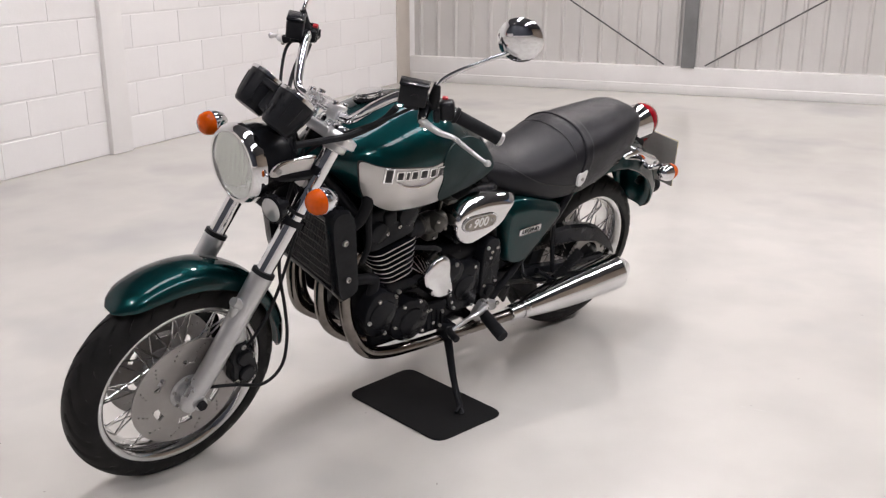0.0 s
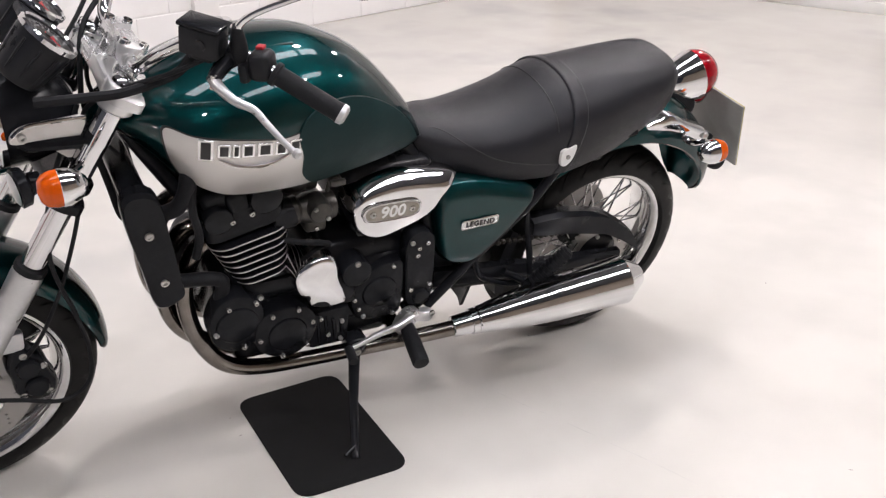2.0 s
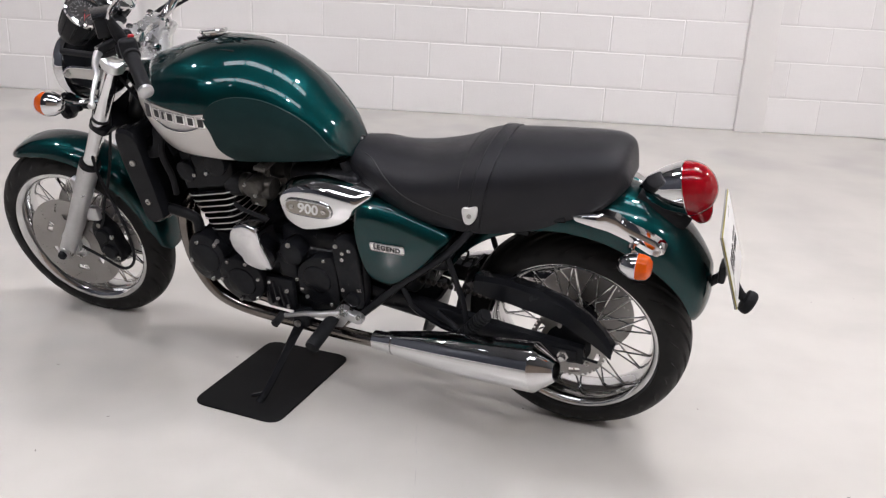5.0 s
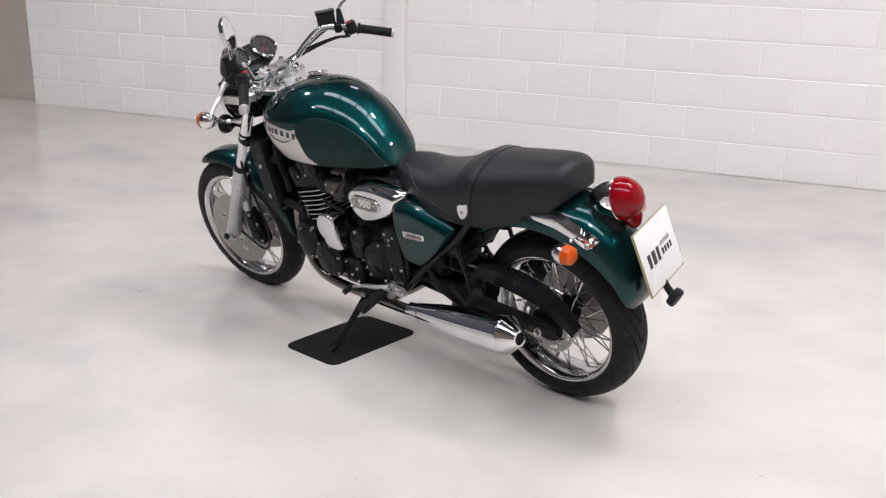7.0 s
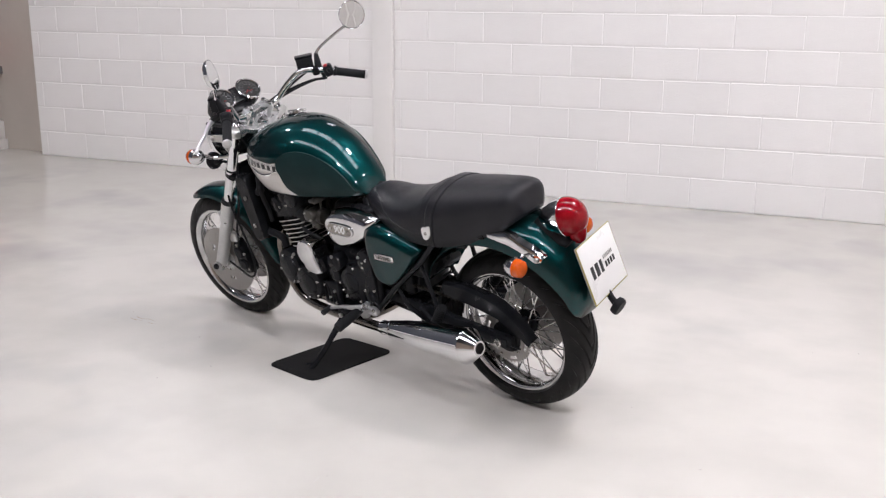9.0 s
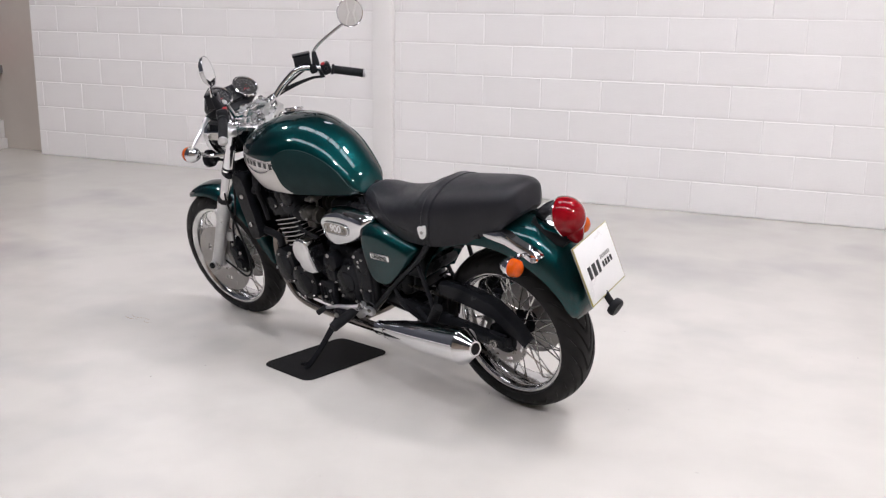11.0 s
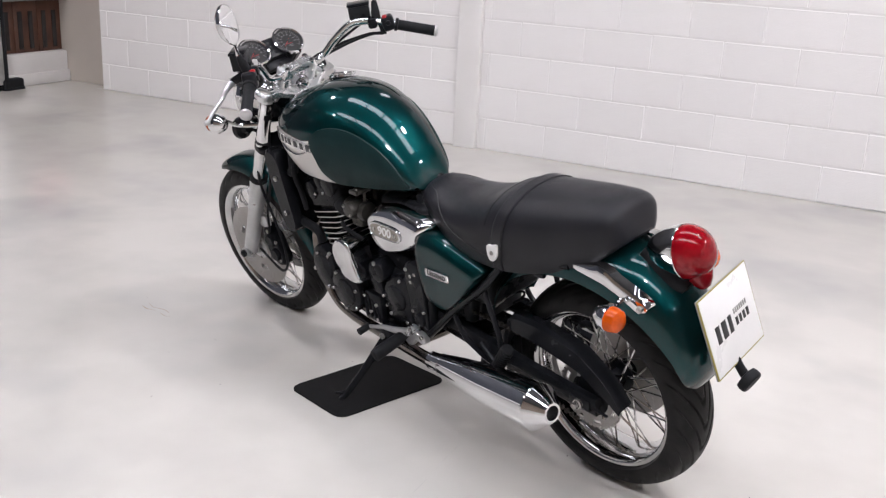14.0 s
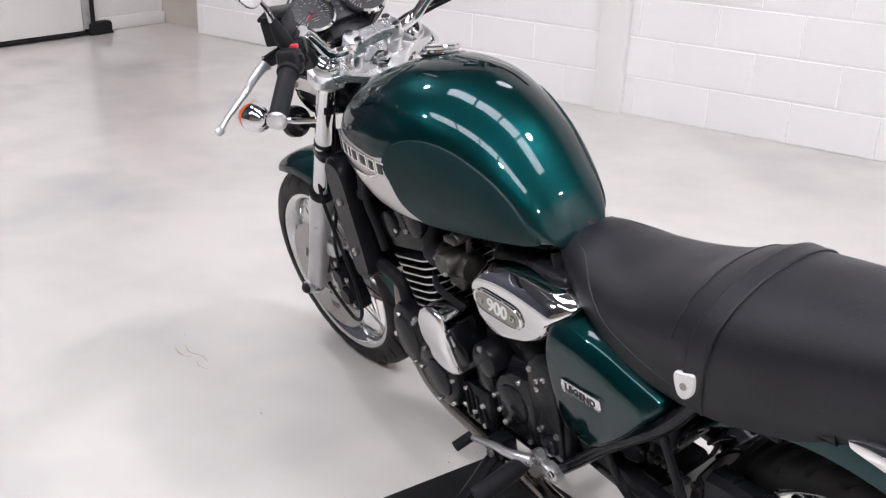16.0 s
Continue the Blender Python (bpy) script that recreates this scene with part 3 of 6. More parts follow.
def wheel(name, centre, R, width, rim_w, m, discs, label, grow_by=0.0):
    place = (m or Matrix()) @ Matrix.Translation(centre)
    flange = 0.034
    hub = part(name, [lathe([(-flange - 0.02, 0.022), (-flange - 0.012, 0.036), (-flange, 0.05), (-flange + 0.006, 0.05), (-flange + 0.012, 0.03), (flange - 0.012, 0.03), (flange - 0.006, 0.05), (flange, 0.05), (flange + 0.012, 0.036), (flange + 0.02, 0.022)], 36)], ALUCAST if grow_by else SATIN, bike, label, place)
    e = grow_by
    rt, h = 0.2375 + e, width / 2
    prof = []
    for k in range(29):
        a = math.pi * (k / 28) * 1.16 - math.pi * 0.08
        prof.append((-math.cos(a) * h * (1.0 if abs(math.cos(a)) < 0.98 else 0.99), R - (R - rt) * (1 - max(0.0, math.sin(a)) ** 0.75) if math.sin(a) > 0 else rt))
    prof += [(rim_w * 0.46, rt - 0.004), (rim_w * 0.2, rt - 0.006), (-rim_w * 0.2, rt - 0.006), (-rim_w * 0.46, rt - 0.004)]
    part("tyre", tread(prof, h, R), TYRE, hub, "black road tyre with slanted tread grooves", angle=40)
    rw = rim_w / 2
    part("rim", lathe([(-rw, 0.236 + e), (-rw - 0.003, 0.232 + e), (-rw + 0.001, 0.222 + e), (-rw * 0.72, 0.214 + e), (-rw * 0.35, 0.206 + e), (0, 0.203 + e), (rw * 0.35, 0.206 + e), (rw * 0.72, 0.214 + e), (rw - 0.001, 0.222 + e), (rw + 0.003, 0.232 + e), (rw, 0.236 + e), (rw - 0.006, 0.226 + e), (0, 0.212 + e), (-rw + 0.006, 0.226 + e)], 96, closed=True), RIMCHROME, hub, "polished spoked rim", angle=60)
    kinds = []
    for s in (-1, 1):
        for lead in (-1, 1):
            a = lead * radians(46)
            p0 = Vector((0.046 * math.cos(a), s * flange, 0.046 * math.sin(a)))
            b = lead * radians(4.5)
            p1 = Vector(((0.208 + e) * math.cos(b), s * 0.008, (0.208 + e) * math.sin(b)))
            g = joined([tube([p0, p1], 0.0026, 6, line=True), tube([p1 + (p0 - p1).normalized() * 0.02, p1], 0.0034, 6, line=True)])
            kinds.append(mesh_of("spoke", g, RIMCHROME))
    for k, me in enumerate(kinds):
        for i in range(10):
            share("spoke", me, hub, Matrix.Rotation(radians(i * 36 + k * 9), 4, 'Y'))
    if e:
        for sd in (1, -1):
            carrier = part("disc_carrier", lathe([(0.060, 0.030), (0.060, 0.052), (0.074, 0.052), (0.078, 0.047), (0.078, 0.041), (0.073, 0.038), (0.073, 0.028), (0.090, 0.026), (0.090, 0.0)], 40, (0, 0, 0), (0, sd, 0)), ALUCAST, hub, "alloy hub flange")
            part("carrier_bolt", [bolt((0.046 * math.cos(a), sd * 0.077, 0.046 * math.sin(a)), (0, sd, 0), 0.0055) for a in np.linspace(0.3, 0.3 + 2 * math.pi, 7)[:-1]], BOLT, carrier)
    for y, r0, r1 in discs:
        part("brake_disc", disc_geo(r0, r1, y, e > 0), DISC, hub, "drilled steel brake disc", angle=20)
    part("axle", lathe([(-0.12, 0.0), (-0.12, 0.012), (0.12, 0.012), (0.12, 0.0)], 16), BOLT, hub)
    part("tyre_valve", tube([(0.06, 0.0, 0.196 + e), (0.058, 0.0, 0.168 + e)], 0.003, 8, line=True), RUBBER, hub)
    return hub


wheel("rear_wheel", REAR, 0.307, 0.15, 0.122, None, [(-0.075, 0.075, 0.138)], "spoked rear wheel with a black tyre")
wheel("front_wheel", FRONT + Vector((0, 0.008, 0)), 0.309, 0.106, 0.094, STEER, [(0.068, 0.100, 0.161), (-0.068, 0.100, 0.161)], "spoked front wheel with a black tyre", 0.006)


# mudguards
def mudguard(centre, rows, thick=0.004):
    """Rows: angle, crown radius, skirt radius, half width."""
    secs = []
    tab = list(zip(*rows))
    A = np.linspace(rows[0][0], rows[-1][0], 48)
    for a in A:
        rt, rs, w = (float(np.interp(a, tab[0], tab[i])) for i in (1, 2, 3))
        outer, inner = [], []
        for k in range(17):
            u = -1 + 2 * k / 16
            yy = math.copysign(1 - (1 - abs(u)) ** 1.6, u) * w
            f = (1 - abs(yy / w) ** 2.6) ** (1 / 2.0) if abs(yy) < w else 0.0
            r = rs + (rt - rs) * f
            outer.append((yy, r))
            inner.append((yy * (1 - thick / w), r - thick))
        ring = outer + inner[::-1]
        c, s = math.cos(radians(a)), math.sin(radians(a))
        secs.append([(centre[0] + r * c, yy, centre[2] + r * s) for yy, r in ring])
    return loft(secs)


bp("rear_mudguard", mudguard(REAR, [(24, 0.384, 0.374, 0.085), (32, 0.39, 0.375, 0.10), (45, 0.40, 0.376, 0.112), (70, 0.435, 0.374, 0.124), (95, 0.466, 0.372, 0.124), (112, 0.472, 0.368, 0.118), (128, 0.450, 0.366, 0.110), (142, 0.424, 0.362, 0.10), (150.1, 0.392, 0.350, 0.088), (154.4, 0.368, 0.344, 0.07), (156.3, 0.35, 0.34, 0.05)]), GREEN, label="dark green lacquered rear mudguard")
fp("front_mudguard", mudguard(FRONT, [(55, 0.334, 0.331, 0.02), (58, 0.341, 0.328, 0.045), (64, 0.348, 0.320, 0.066), (75, 0.352, 0.312, 0.074), (100, 0.352, 0.306, 0.076), (130, 0.346, 0.302, 0.076), (160, 0.341, 0.304, 0.072), (176, 0.334, 0.313, 0.055), (180, 0.330, 0.324, 0.03)]), GREEN, "dark green lacquered front mudguard")

# fork legs
def on_fork(z, y, off=0.0):
    """A point of the fork's line at height z, off metres ahead of it."""
    x = FRONT.x - (z - FRONT.z) * 0.537
    return Vector((x + off * math.cos(RAKE), y, z + off * math.sin(RAKE)))


for s in (1, -1):
    y = 0.111 * s
    leg = fp("fork_leg", [tube([on_fork(0.635, y), on_fork(0.62, y), on_fork(0.52, y), on_fork(0.40, y), on_fork(0.33, y, 0.004), on_fork(0.285, y, 0.006), on_fork(0.268, y, 0.006)], [0.030, 0.031, 0.029, 0.028, 0.027, 0.025, 0.018], 20, 5),
                          box((on_fork(0.47, y).x - 0.035, y - 0.012 * s, on_fork(0.47, y).z - 0.02), (0.05, 0.022, 0.05), 0.008),
                          tube([on_fork(0.545, y, 0.0), on_fork(0.552, y, 0.03), on_fork(0.556, y, 0.046)], [0.024, 0.016, 0.0125], 14, 4), tube([on_fork(0.51, y, 0.012), on_fork(0.545, y, 0.030)], [0.012, 0.014], 12, line=True),
                          tube([(FRONT.x, y - 0.03 * s, FRONT.z), (FRONT.x, y + 0.034 * s, FRONT.z)], 0.019, 18, line=True)], ALUCAST, "satin alloy lower fork leg")
    part("axle_nut", lathe([(0, 0.014), (0.012, 0.014), (0.016, 0.009), (0.016, 0)], 6, (FRONT.x, y + 0.033 * s, FRONT.z), (0, s, 0)), RUBBER, leg, "dark axle cap")
    part("dust_seal", tube([on_fork(0.634, y), on_fork(0.645, y)], 0.0315, 20, line=True), RUBBER, leg, "black rubber dust seal")
    fp("fork_tube", tube([on_fork(0.63, y), on_fork(1.012, y)], 0.0228, 24, line=True), CHROME, "chromed fork tube")
    fp("fork_ring", tube([on_fork(0.795, y), on_fork(0.803, y)], 0.0245, 24, line=True), RUBBER, "black ring on the fork tube")
    fp("fork_cap", lathe([(-0.006, 0.027), (0.004, 0.027), (0.009, 0.022), (0.011, 0.012), (0.011, 0.0)], 28, on_fork(1.012, y), AXIS), CHROME, "chromed fork cap")
    cal = fp("brake_caliper", [dome([(1.598, 0.385), (1.585, 0.424), (1.562, 0.437), (1.545, 0.415), (1.524, 0.396), (1.512, 0.352), (1.500, 0.316), (1.508, 0.286), (1.535, 0.273), (1.566, 0.284), (1.585, 0.306), (1.589, 0.345)], 0.070, 0.112, ((0, 1), (0.7, 1), (0.9, 0.95), (1, 0.86)), flip=s)] + [lathe([(0.0, 0.026), (0.010, 0.025), (0.014, 0.021), (0.014, 0.0)], 24, (x, 0.108 * s, z), (0, s, 0)) for x, z in ((1.556, 0.378), (1.543, 0.322))], SATIN, "black brake caliper")
    for x, z in ((1.562, 0.414), (1.526, 0.376), (1.520, 0.300), (1.572, 0.302)):
        part("caliper_bolt", bolt((x, 0.110 * s, z), (0, s, 0), 0.008), BOLT, cal)

# steering yokes
def yoke_plate(z, half, thick, mat, name, label):
    c = on_fork(z, 0, -0.02)
    line = []
    for a, b in ((0.045, 0.0), (0.05, half * 0.78), (0.046, half + 0.02), (0.02, half + 0.035), (-0.012, half + 0.028), (-0.02, half * 0.75), (-0.055, 0.04), (-0.06, 0.0)):
        line.append((a, b))
    line += [(a, -b) for a, b in line[::-1] if b > 0]
    fwd = Vector((math.cos(RAKE), 0, math.sin(RAKE)))
    pts = smooth_line([(a, 0, b) for a, b in line], 4, closed=True)
    secs = []
    for h, s in ((-0.5, 0.94), (-0.35, 1.0), (0.35, 1.0), (0.5, 0.94)):
        secs.append([tuple(c + fwd * p.x * s + Vector((0, p.z * s, 0)) + AXIS * thick * h) for p in pts])
    return fp(name, loft(secs), mat, label)


yoke_plate(0.990, 0.122, 0.026, POLISHED, "top_yoke", "polished top yoke")
yoke_plate(0.775, 0.100, 0.026, SATIN, "lower_yoke", "black lower yoke")
fp("steering_stem", tube([on_fork(0.76, 0, -0.045), on_fork(1.0, 0, -0.045)], 0.028, 20, line=True), SATIN)
for s in (1, -1):
    clamp = fp("fork_clamp", lathe([(-0.052, 0.0), (-0.052, 0.030), (-0.048, 0.0335), (-0.004, 0.0335), (0.0, 0.031), (0.0, 0.0)], 28, on_fork(1.008, 0.111 * s), AXIS), POLISHED, "polished fork clamp of the top yoke")
    part("pinch_bolt", bolt(on_fork(0.975, 0.111 * s - 0.012 * s, -0.032), (-0.85, -0.1 * s, -0.2), 0.006, 0.008), BOLT, clamp)
fp("stem_nut", lathe([(-0.004, 0.026), (0.002, 0.026), (0.003, 0.018), (0.016, 0.018), (0.020, 0.013), (0.020, 0)], 6, on_fork(1.002, 0, -0.045), AXIS), CHROME, "chromed stem nut")

# handlebar, clamps, grips, levers, mirrors
BAR = [(1.039, 0.387, 1.062), (1.08, 0.344, 1.083), (1.123, 0.301, 1.103), (1.168, 0.256, 1.122), (1.205, 0.218, 1.131), (1.232, 0.192, 1.124), (1.272, 0.150, 1.082), (1.298, 0.118, 1.043), (1.303, 0.090, 1.031), (1.300, 0.055, 1.030), (1.298, 0.0, 1.030)]
BAR = BAR + [(x, -y, z) for x, y, z in BAR[-2::-1]]
fp("handlebar", tube(BAR, 0.0125, 18, 6), CHROME, "chromed handlebar")
for s in (1, -1):
    c = Vector((1.299, 0.0495 * s + 0.0045, 1.028))
    riser = fp("bar_clamp", [lathe([(-0.046, 0.0), (-0.046, 0.0245), (-0.040, 0.0225), (-0.012, 0.0215), (0.0, 0.0215), (0.0, 0.0)], 24, c + Vector((-0.002, 0, -0.004)), AXIS), lathe([(-0.019, 0.0), (-0.019, 0.020), (-0.016, 0.0225), (0.016, 0.0225), (0.019, 0.020), (0.019, 0.0)], 24, c)], POLISHED, "polished handlebar clamp")
BRIDGE = Matrix.Translation((1.294, 0.0045, 1.046)) @ Matrix.Rotation(radians(-20), 4, 'Y')
half_line = [(0.027 * math.cos(radians(a)), 0.0495 + 0.021 * math.sin(radians(a))) for a in range(0, 181, 15)]
ring = half_line + [(-0.017, 0.02), (-0.017, -0.02)] + [(x, -y) for x, y in half_line[::-1]] + [(0.017, -0.02), (0.017, 0.02)]
bridge = fp("clamp_bridge", [moved(loft([[(x * f, y * f, z) for x, y in ring] for z, f in ((-0.012, 1.0), (0.003, 1.0), (0.007, 0.96), (0.008, 0.9))]), BRIDGE)], POLISHED, "polished clamp bridge")
for s in (1, -1):
    for x in (-0.017, 0.017):
        part("bridge_bolt", moved(lathe([(0.004, 0.0098), (0.012, 0.0098), (0.014, 0.0085), (0.014, 0.005), (0.010, 0.0045), (0.010, 0.0)], 20, (x, 0.0495 * s, 0), (0, 0, 1)), BRIDGE), CHROME, bridge, "chromed socket bolt")
GRIPDIR = Vector((-0.084, 0.086, -0.041)).normalized()
for s in (1, -1):
    side = lambda x, y, z: (x, y * s, z)
    along = lambda d: side(*(Vector((1.123, 0.301, 1.103)) + GRIPDIR * d))
    grip = fp("handgrip", tube([along(-0.004), along(0.004), along(0.006), along(0.118), along(0.126)], [0.0215, 0.0215, 0.0172, 0.0172, 0.0185], 20, 1), RUBBER, "ribbed black rubber grip")
    part("bar_end", lathe([(0, 0.0185), (0.008, 0.018), (0.012, 0.013), (0.013, 0)], 20, along(0.126), side(*GRIPDIR)), ALUCAST, grip, "alloy bar end")
    sw = pose(*along(-0.026), 12 * s, 0, 44 * s)
    switch = fp("switch_housing", [moved(box((0, 0, 0.002), (0.044, 0.040, 0.050), 0.011, 3), sw), moved(box((0.012, -0.026 * s, -0.006), (0.034, 0.018, 0.036), 0.007, 2), sw)], PLASTIC, "black switch housing")
    part("switch", moved(box((-0.012, -0.004 * s, 0.028), (0.015, 0.015, 0.009), 0.003), sw), REDPAINT, switch, "red switch button")
    part("rocker", moved(box((-0.023, 0.002 * s, 0.006), (0.010, 0.014, 0.016), 0.003), sw), PLASTIC, switch)
    perch = fp("lever_perch", [moved(box((0, 0, 0), (0.046, 0.030, 0.036), 0.009, 3), pose(*side(1.178, 0.248, 1.122), 0, 0, 44 * s)), tube([side(1.185, 0.252, 1.118), side(1.212, 0.272, 1.108), side(1.230, 0.290, 1.099)], [0.016, 0.014, 0.012], 12, 3), tube([side(1.20, 0.245, 1.12), side(1.215, 0.24, 1.14)], 0.014, 12, line=True)], SATIN, "black lever perch")
    part("pivot_bolt", lathe([(-0.016, 0.0), (-0.016, 0.006), (0.010, 0.006), (0.010, 0.0)], 12, side(1.229, 0.290, 1.101), (0, 0, 1)), BOLT, perch)
    lever = fp("control_lever", tube([side(1.226, 0.282, 1.100), side(1.224, 0.304, 1.094), side(1.208, 0.337, 1.084), side(1.186, 0.362, 1.079), side(1.174, 0.394, 1.067), side(1.162, 0.425, 1.055), side(1.150, 0.449, 1.045)], [0.011, 0.0098, 0.0078, 0.0066, 0.006, 0.0054, 0.005], 12, 6), ALUCAST, "alloy control lever")
    part("lever_ball", lathe([(-0.0095, 0.0), (-0.007, 0.0065), (0, 0.0095), (0.007, 0.0065), (0.0095, 0.0)], 16, side(1.147, 0.454, 1.044)), ALUCAST, lever)
    rm = pose(*side(1.229, 0.243, 1.152), 0, 0, 42 * s)
    res = fp("fluid_reservoir", [moved(box((0, 0, 0), (0.046, 0.070, 0.050), 0.005, 2), rm), moved(box((-0.006, 0, -0.030), (0.032, 0.040, 0.018), 0.006, 2), rm)], PLASTIC, "black square fluid reservoir")
    part("reservoir_cap", [moved(box((0, 0, 0.0290), (0.050, 0.075, 0.008), 0.003, 2), rm)], SATIN, res)
    part("sight_glass", moved(lathe([(0, 0.010), (0.003, 0.010), (0.003, 0.007), (0.001, 0.0)], 18, (0.023, 0.006 * s, 0.0), (1, 0, 0)), rm), PLASTIC, res, "round sight glass")
    mir_c = Vector(side(1.030, 0.375, 1.320))
    stalk = fp("mirror_stalk", tube([side(1.172, 0.262, 1.125), side(1.183, 0.274, 1.172), side(1.176, 0.280, 1.196), side(1.148, 0.298, 1.222), side(1.09, 0.338, 1.262), side(1.052, 0.364, 1.286), side(1.046, 0.370, 1.30)], [0.0085, 0.0075, 0.006, 0.0055, 0.0055, 0.006, 0.008], 12, 6), CHROME, "chromed mirror stalk")
    part("stalk_boot", tube([side(1.171, 0.260, 1.118), side(1.178, 0.268, 1.150), side(1.184, 0.275, 1.186)], [0.016, 0.0145, 0.0085], 14, 4), RUBBER, stalk, "black rubber boot")
    face = Vector((-0.80, -0.58, 0.12) if s > 0 else (-0.90, 0.40, 0.10)).normalized()
    mir = fp("mirror", lathe([(-0.028, 0.0), (-0.026, 0.02), (-0.018, 0.042), (-0.006, 0.055), (0.002, 0.0575), (0.004, 0.056), (0.002, 0.053)], 36, mir_c, face), CHROME, "round chromed mirror")
    part("mirror_glass", lathe([(0.002, 0.0535), (0.0022, 0.0)], 36, mir_c, face), MIRROR, mir, "mirror glass")

# instruments
nrm = Vector((-0.66, 0, 0.75)).normalized()
down = Vector((-0.75, 0, -0.66)).normalized()
for s in (1, -1):
    c = Vector((1.432 + 0.006 * s, 0.067 * s - 0.008, 1.090))
    pod = fp("instrument_pod", lathe([(-0.092, 0.0), (-0.092, 0.0380), (-0.086, 0.0425), (-0.07, 0.0455), (-0.04, 0.0495), (-0.012, 0.0525), (0, 0.0525)], 32, c, nrm), PLASTIC, "black instrument cup")
    part("bezel", lathe([(-0.004, 0.0493), (-0.002, 0.0555), (0.006, 0.0555), (0.009, 0.0505), (0.006, 0.0475), (-0.001, 0.0475)], 36, c, nrm, closed=True), CHROME, pod, "chromed bezel")
    part("dial", lathe([(0.0, 0.0478), (0.0005, 0.0)], 32, c, nrm), DIAL, pod, "black dial face")
    tick, u, v = [], Vector((0, 1, 0)), nrm.cross(Vector((0, 1, 0)))
    for k in range(31):
        a = radians(225 - k * 9)
        d = -u * math.cos(a) - v * math.sin(a)
        q = c + nrm * 0.0012
        tick.append(tube([q + d * (0.036 if k % 3 else 0.031), q + d * 0.042], 0.0006 if k % 3 else 0.0009, 4, line=True))
        if k % 3 == 0 and 0 < k < 30:
            tick.append(box(tuple(q + d * 0.0245), (0.003, 0.005, 0.002), 0))
    part("scale_marks", tick, WHITEINK, pod, "white scale marks")
    for k in range(3):
        part("dial_line", box(tuple(c + nrm * 0.0012 + down * (0.012 + 0.006 * k)), (0.0012, 0.022 - 0.004 * k, 0.0012), 0), REDPAINT if k == 0 else WHITEINK, pod, "small dial print")
    d = -u * math.cos(radians(215)) - v * math.sin(radians(215))
    part("needle", tube([c + nrm * 0.0022 - d * 0.008, c + nrm * 0.0022 + d * 0.03], [0.0012, 0.0007], 6, line=True), REDPAINT, pod, "red needle")
    for k in range(10):
        a = 2 * math.pi * (k + 0.5) / 10
        q = u * math.cos(a) + v * math.sin(a)
        part("cup_rib", tube([c + q * 0.0520 - nrm * 0.014, c + q * 0.0485 - nrm * 0.045, c + q * 0.0440 - nrm * 0.076], [0.003, 0.003, 0.002], 6, 2), PLASTIC, pod)
    part("needle_hub", lathe([(0.001, 0.006), (0.004, 0.005), (0.0045, 0)], 16, c, nrm), DIAL, pod)
IM = Matrix.Translation((1.432, -0.008, 1.090)) @ Matrix.Rotation(radians(-41.3), 4, 'Y')
panel = fp("instrument_panel", [moved(box((0, 0, -0.012), (0.078, 0.085, 0.018), 0.007, 2), IM), moved(box((-0.012, 0, -0.045), (0.060, 0.045, 0.060), 0.010, 2), IM), moved(box((-0.045, 0, -0.030), (0.05, 0.10, 0.020), 0.008, 2), IM)], PLASTIC, "black panel between the instruments")
for k in range(3):
    part("warning_light", moved(lathe([(-0.003, 0.0055), (0.001, 0.0055), (0.002, 0.004), (0.002, 0.0)], 14, (0.018 - 0.018 * k, 0, -0.003), (0, 0, 1)), IM), DIAL, panel, "unlit warning light")

# headlamp
HL = Vector((1.542, -0.002, 0.908))
hd = Vector((0.985, 0, -0.06)).normalized()
shell = fp("headlamp", lathe([(-0.15, 0), (-0.148, 0.0318), (-0.135, 0.0583), (-0.10, 0.08268), (-0.05, 0.09328), (0.0, 0.0954)], 40, HL, hd), SATIN, "round black headlamp with a chromed rim")
part("rim", lathe([(-0.012, 0.09487), (-0.010, 0.1028), (0.004, 0.1044), (0.020, 0.1018), (0.028, 0.0954), (0.028, 0.08798), (0.018, 0.08904)], 48, HL, hd), CHROME, shell, "chromed headlamp rim")
part("reflector", lathe([(-0.05, 0.01272), (-0.045, 0.0318), (-0.02, 0.0636), (0.016, 0.08798)], 40, HL, hd), REFLECT, shell)
part("lens", lathe([(0.022, 0.08957), (0.030, 0.08268), (0.038, 0.053), (0.042, 0.0212), (0.0425, 0)], 40, HL, hd), CLEAR, shell, "clear headlamp glass")
for k in range(-4, 5):
    h = math.sqrt(0.074 ** 2 - (k * 0.016) ** 2)
    part("lens_flute", tube([HL + Vector((0.036 - 5.2 * ((k * 0.016) ** 2 + (z * h) ** 2) * 0.5, k * 0.016, z * h)) for z in (-0.9, -0.45, 0, 0.45, 0.9)], 0.0006, 6, 3), CLEAR, shell)
part("bulb_shield", lathe([(-0.02, 0.012), (0.0, 0.012), (0.006, 0.008), (0.006, 0.0)], 18, HL, hd), REFLECT, shell, "small bulb cap")
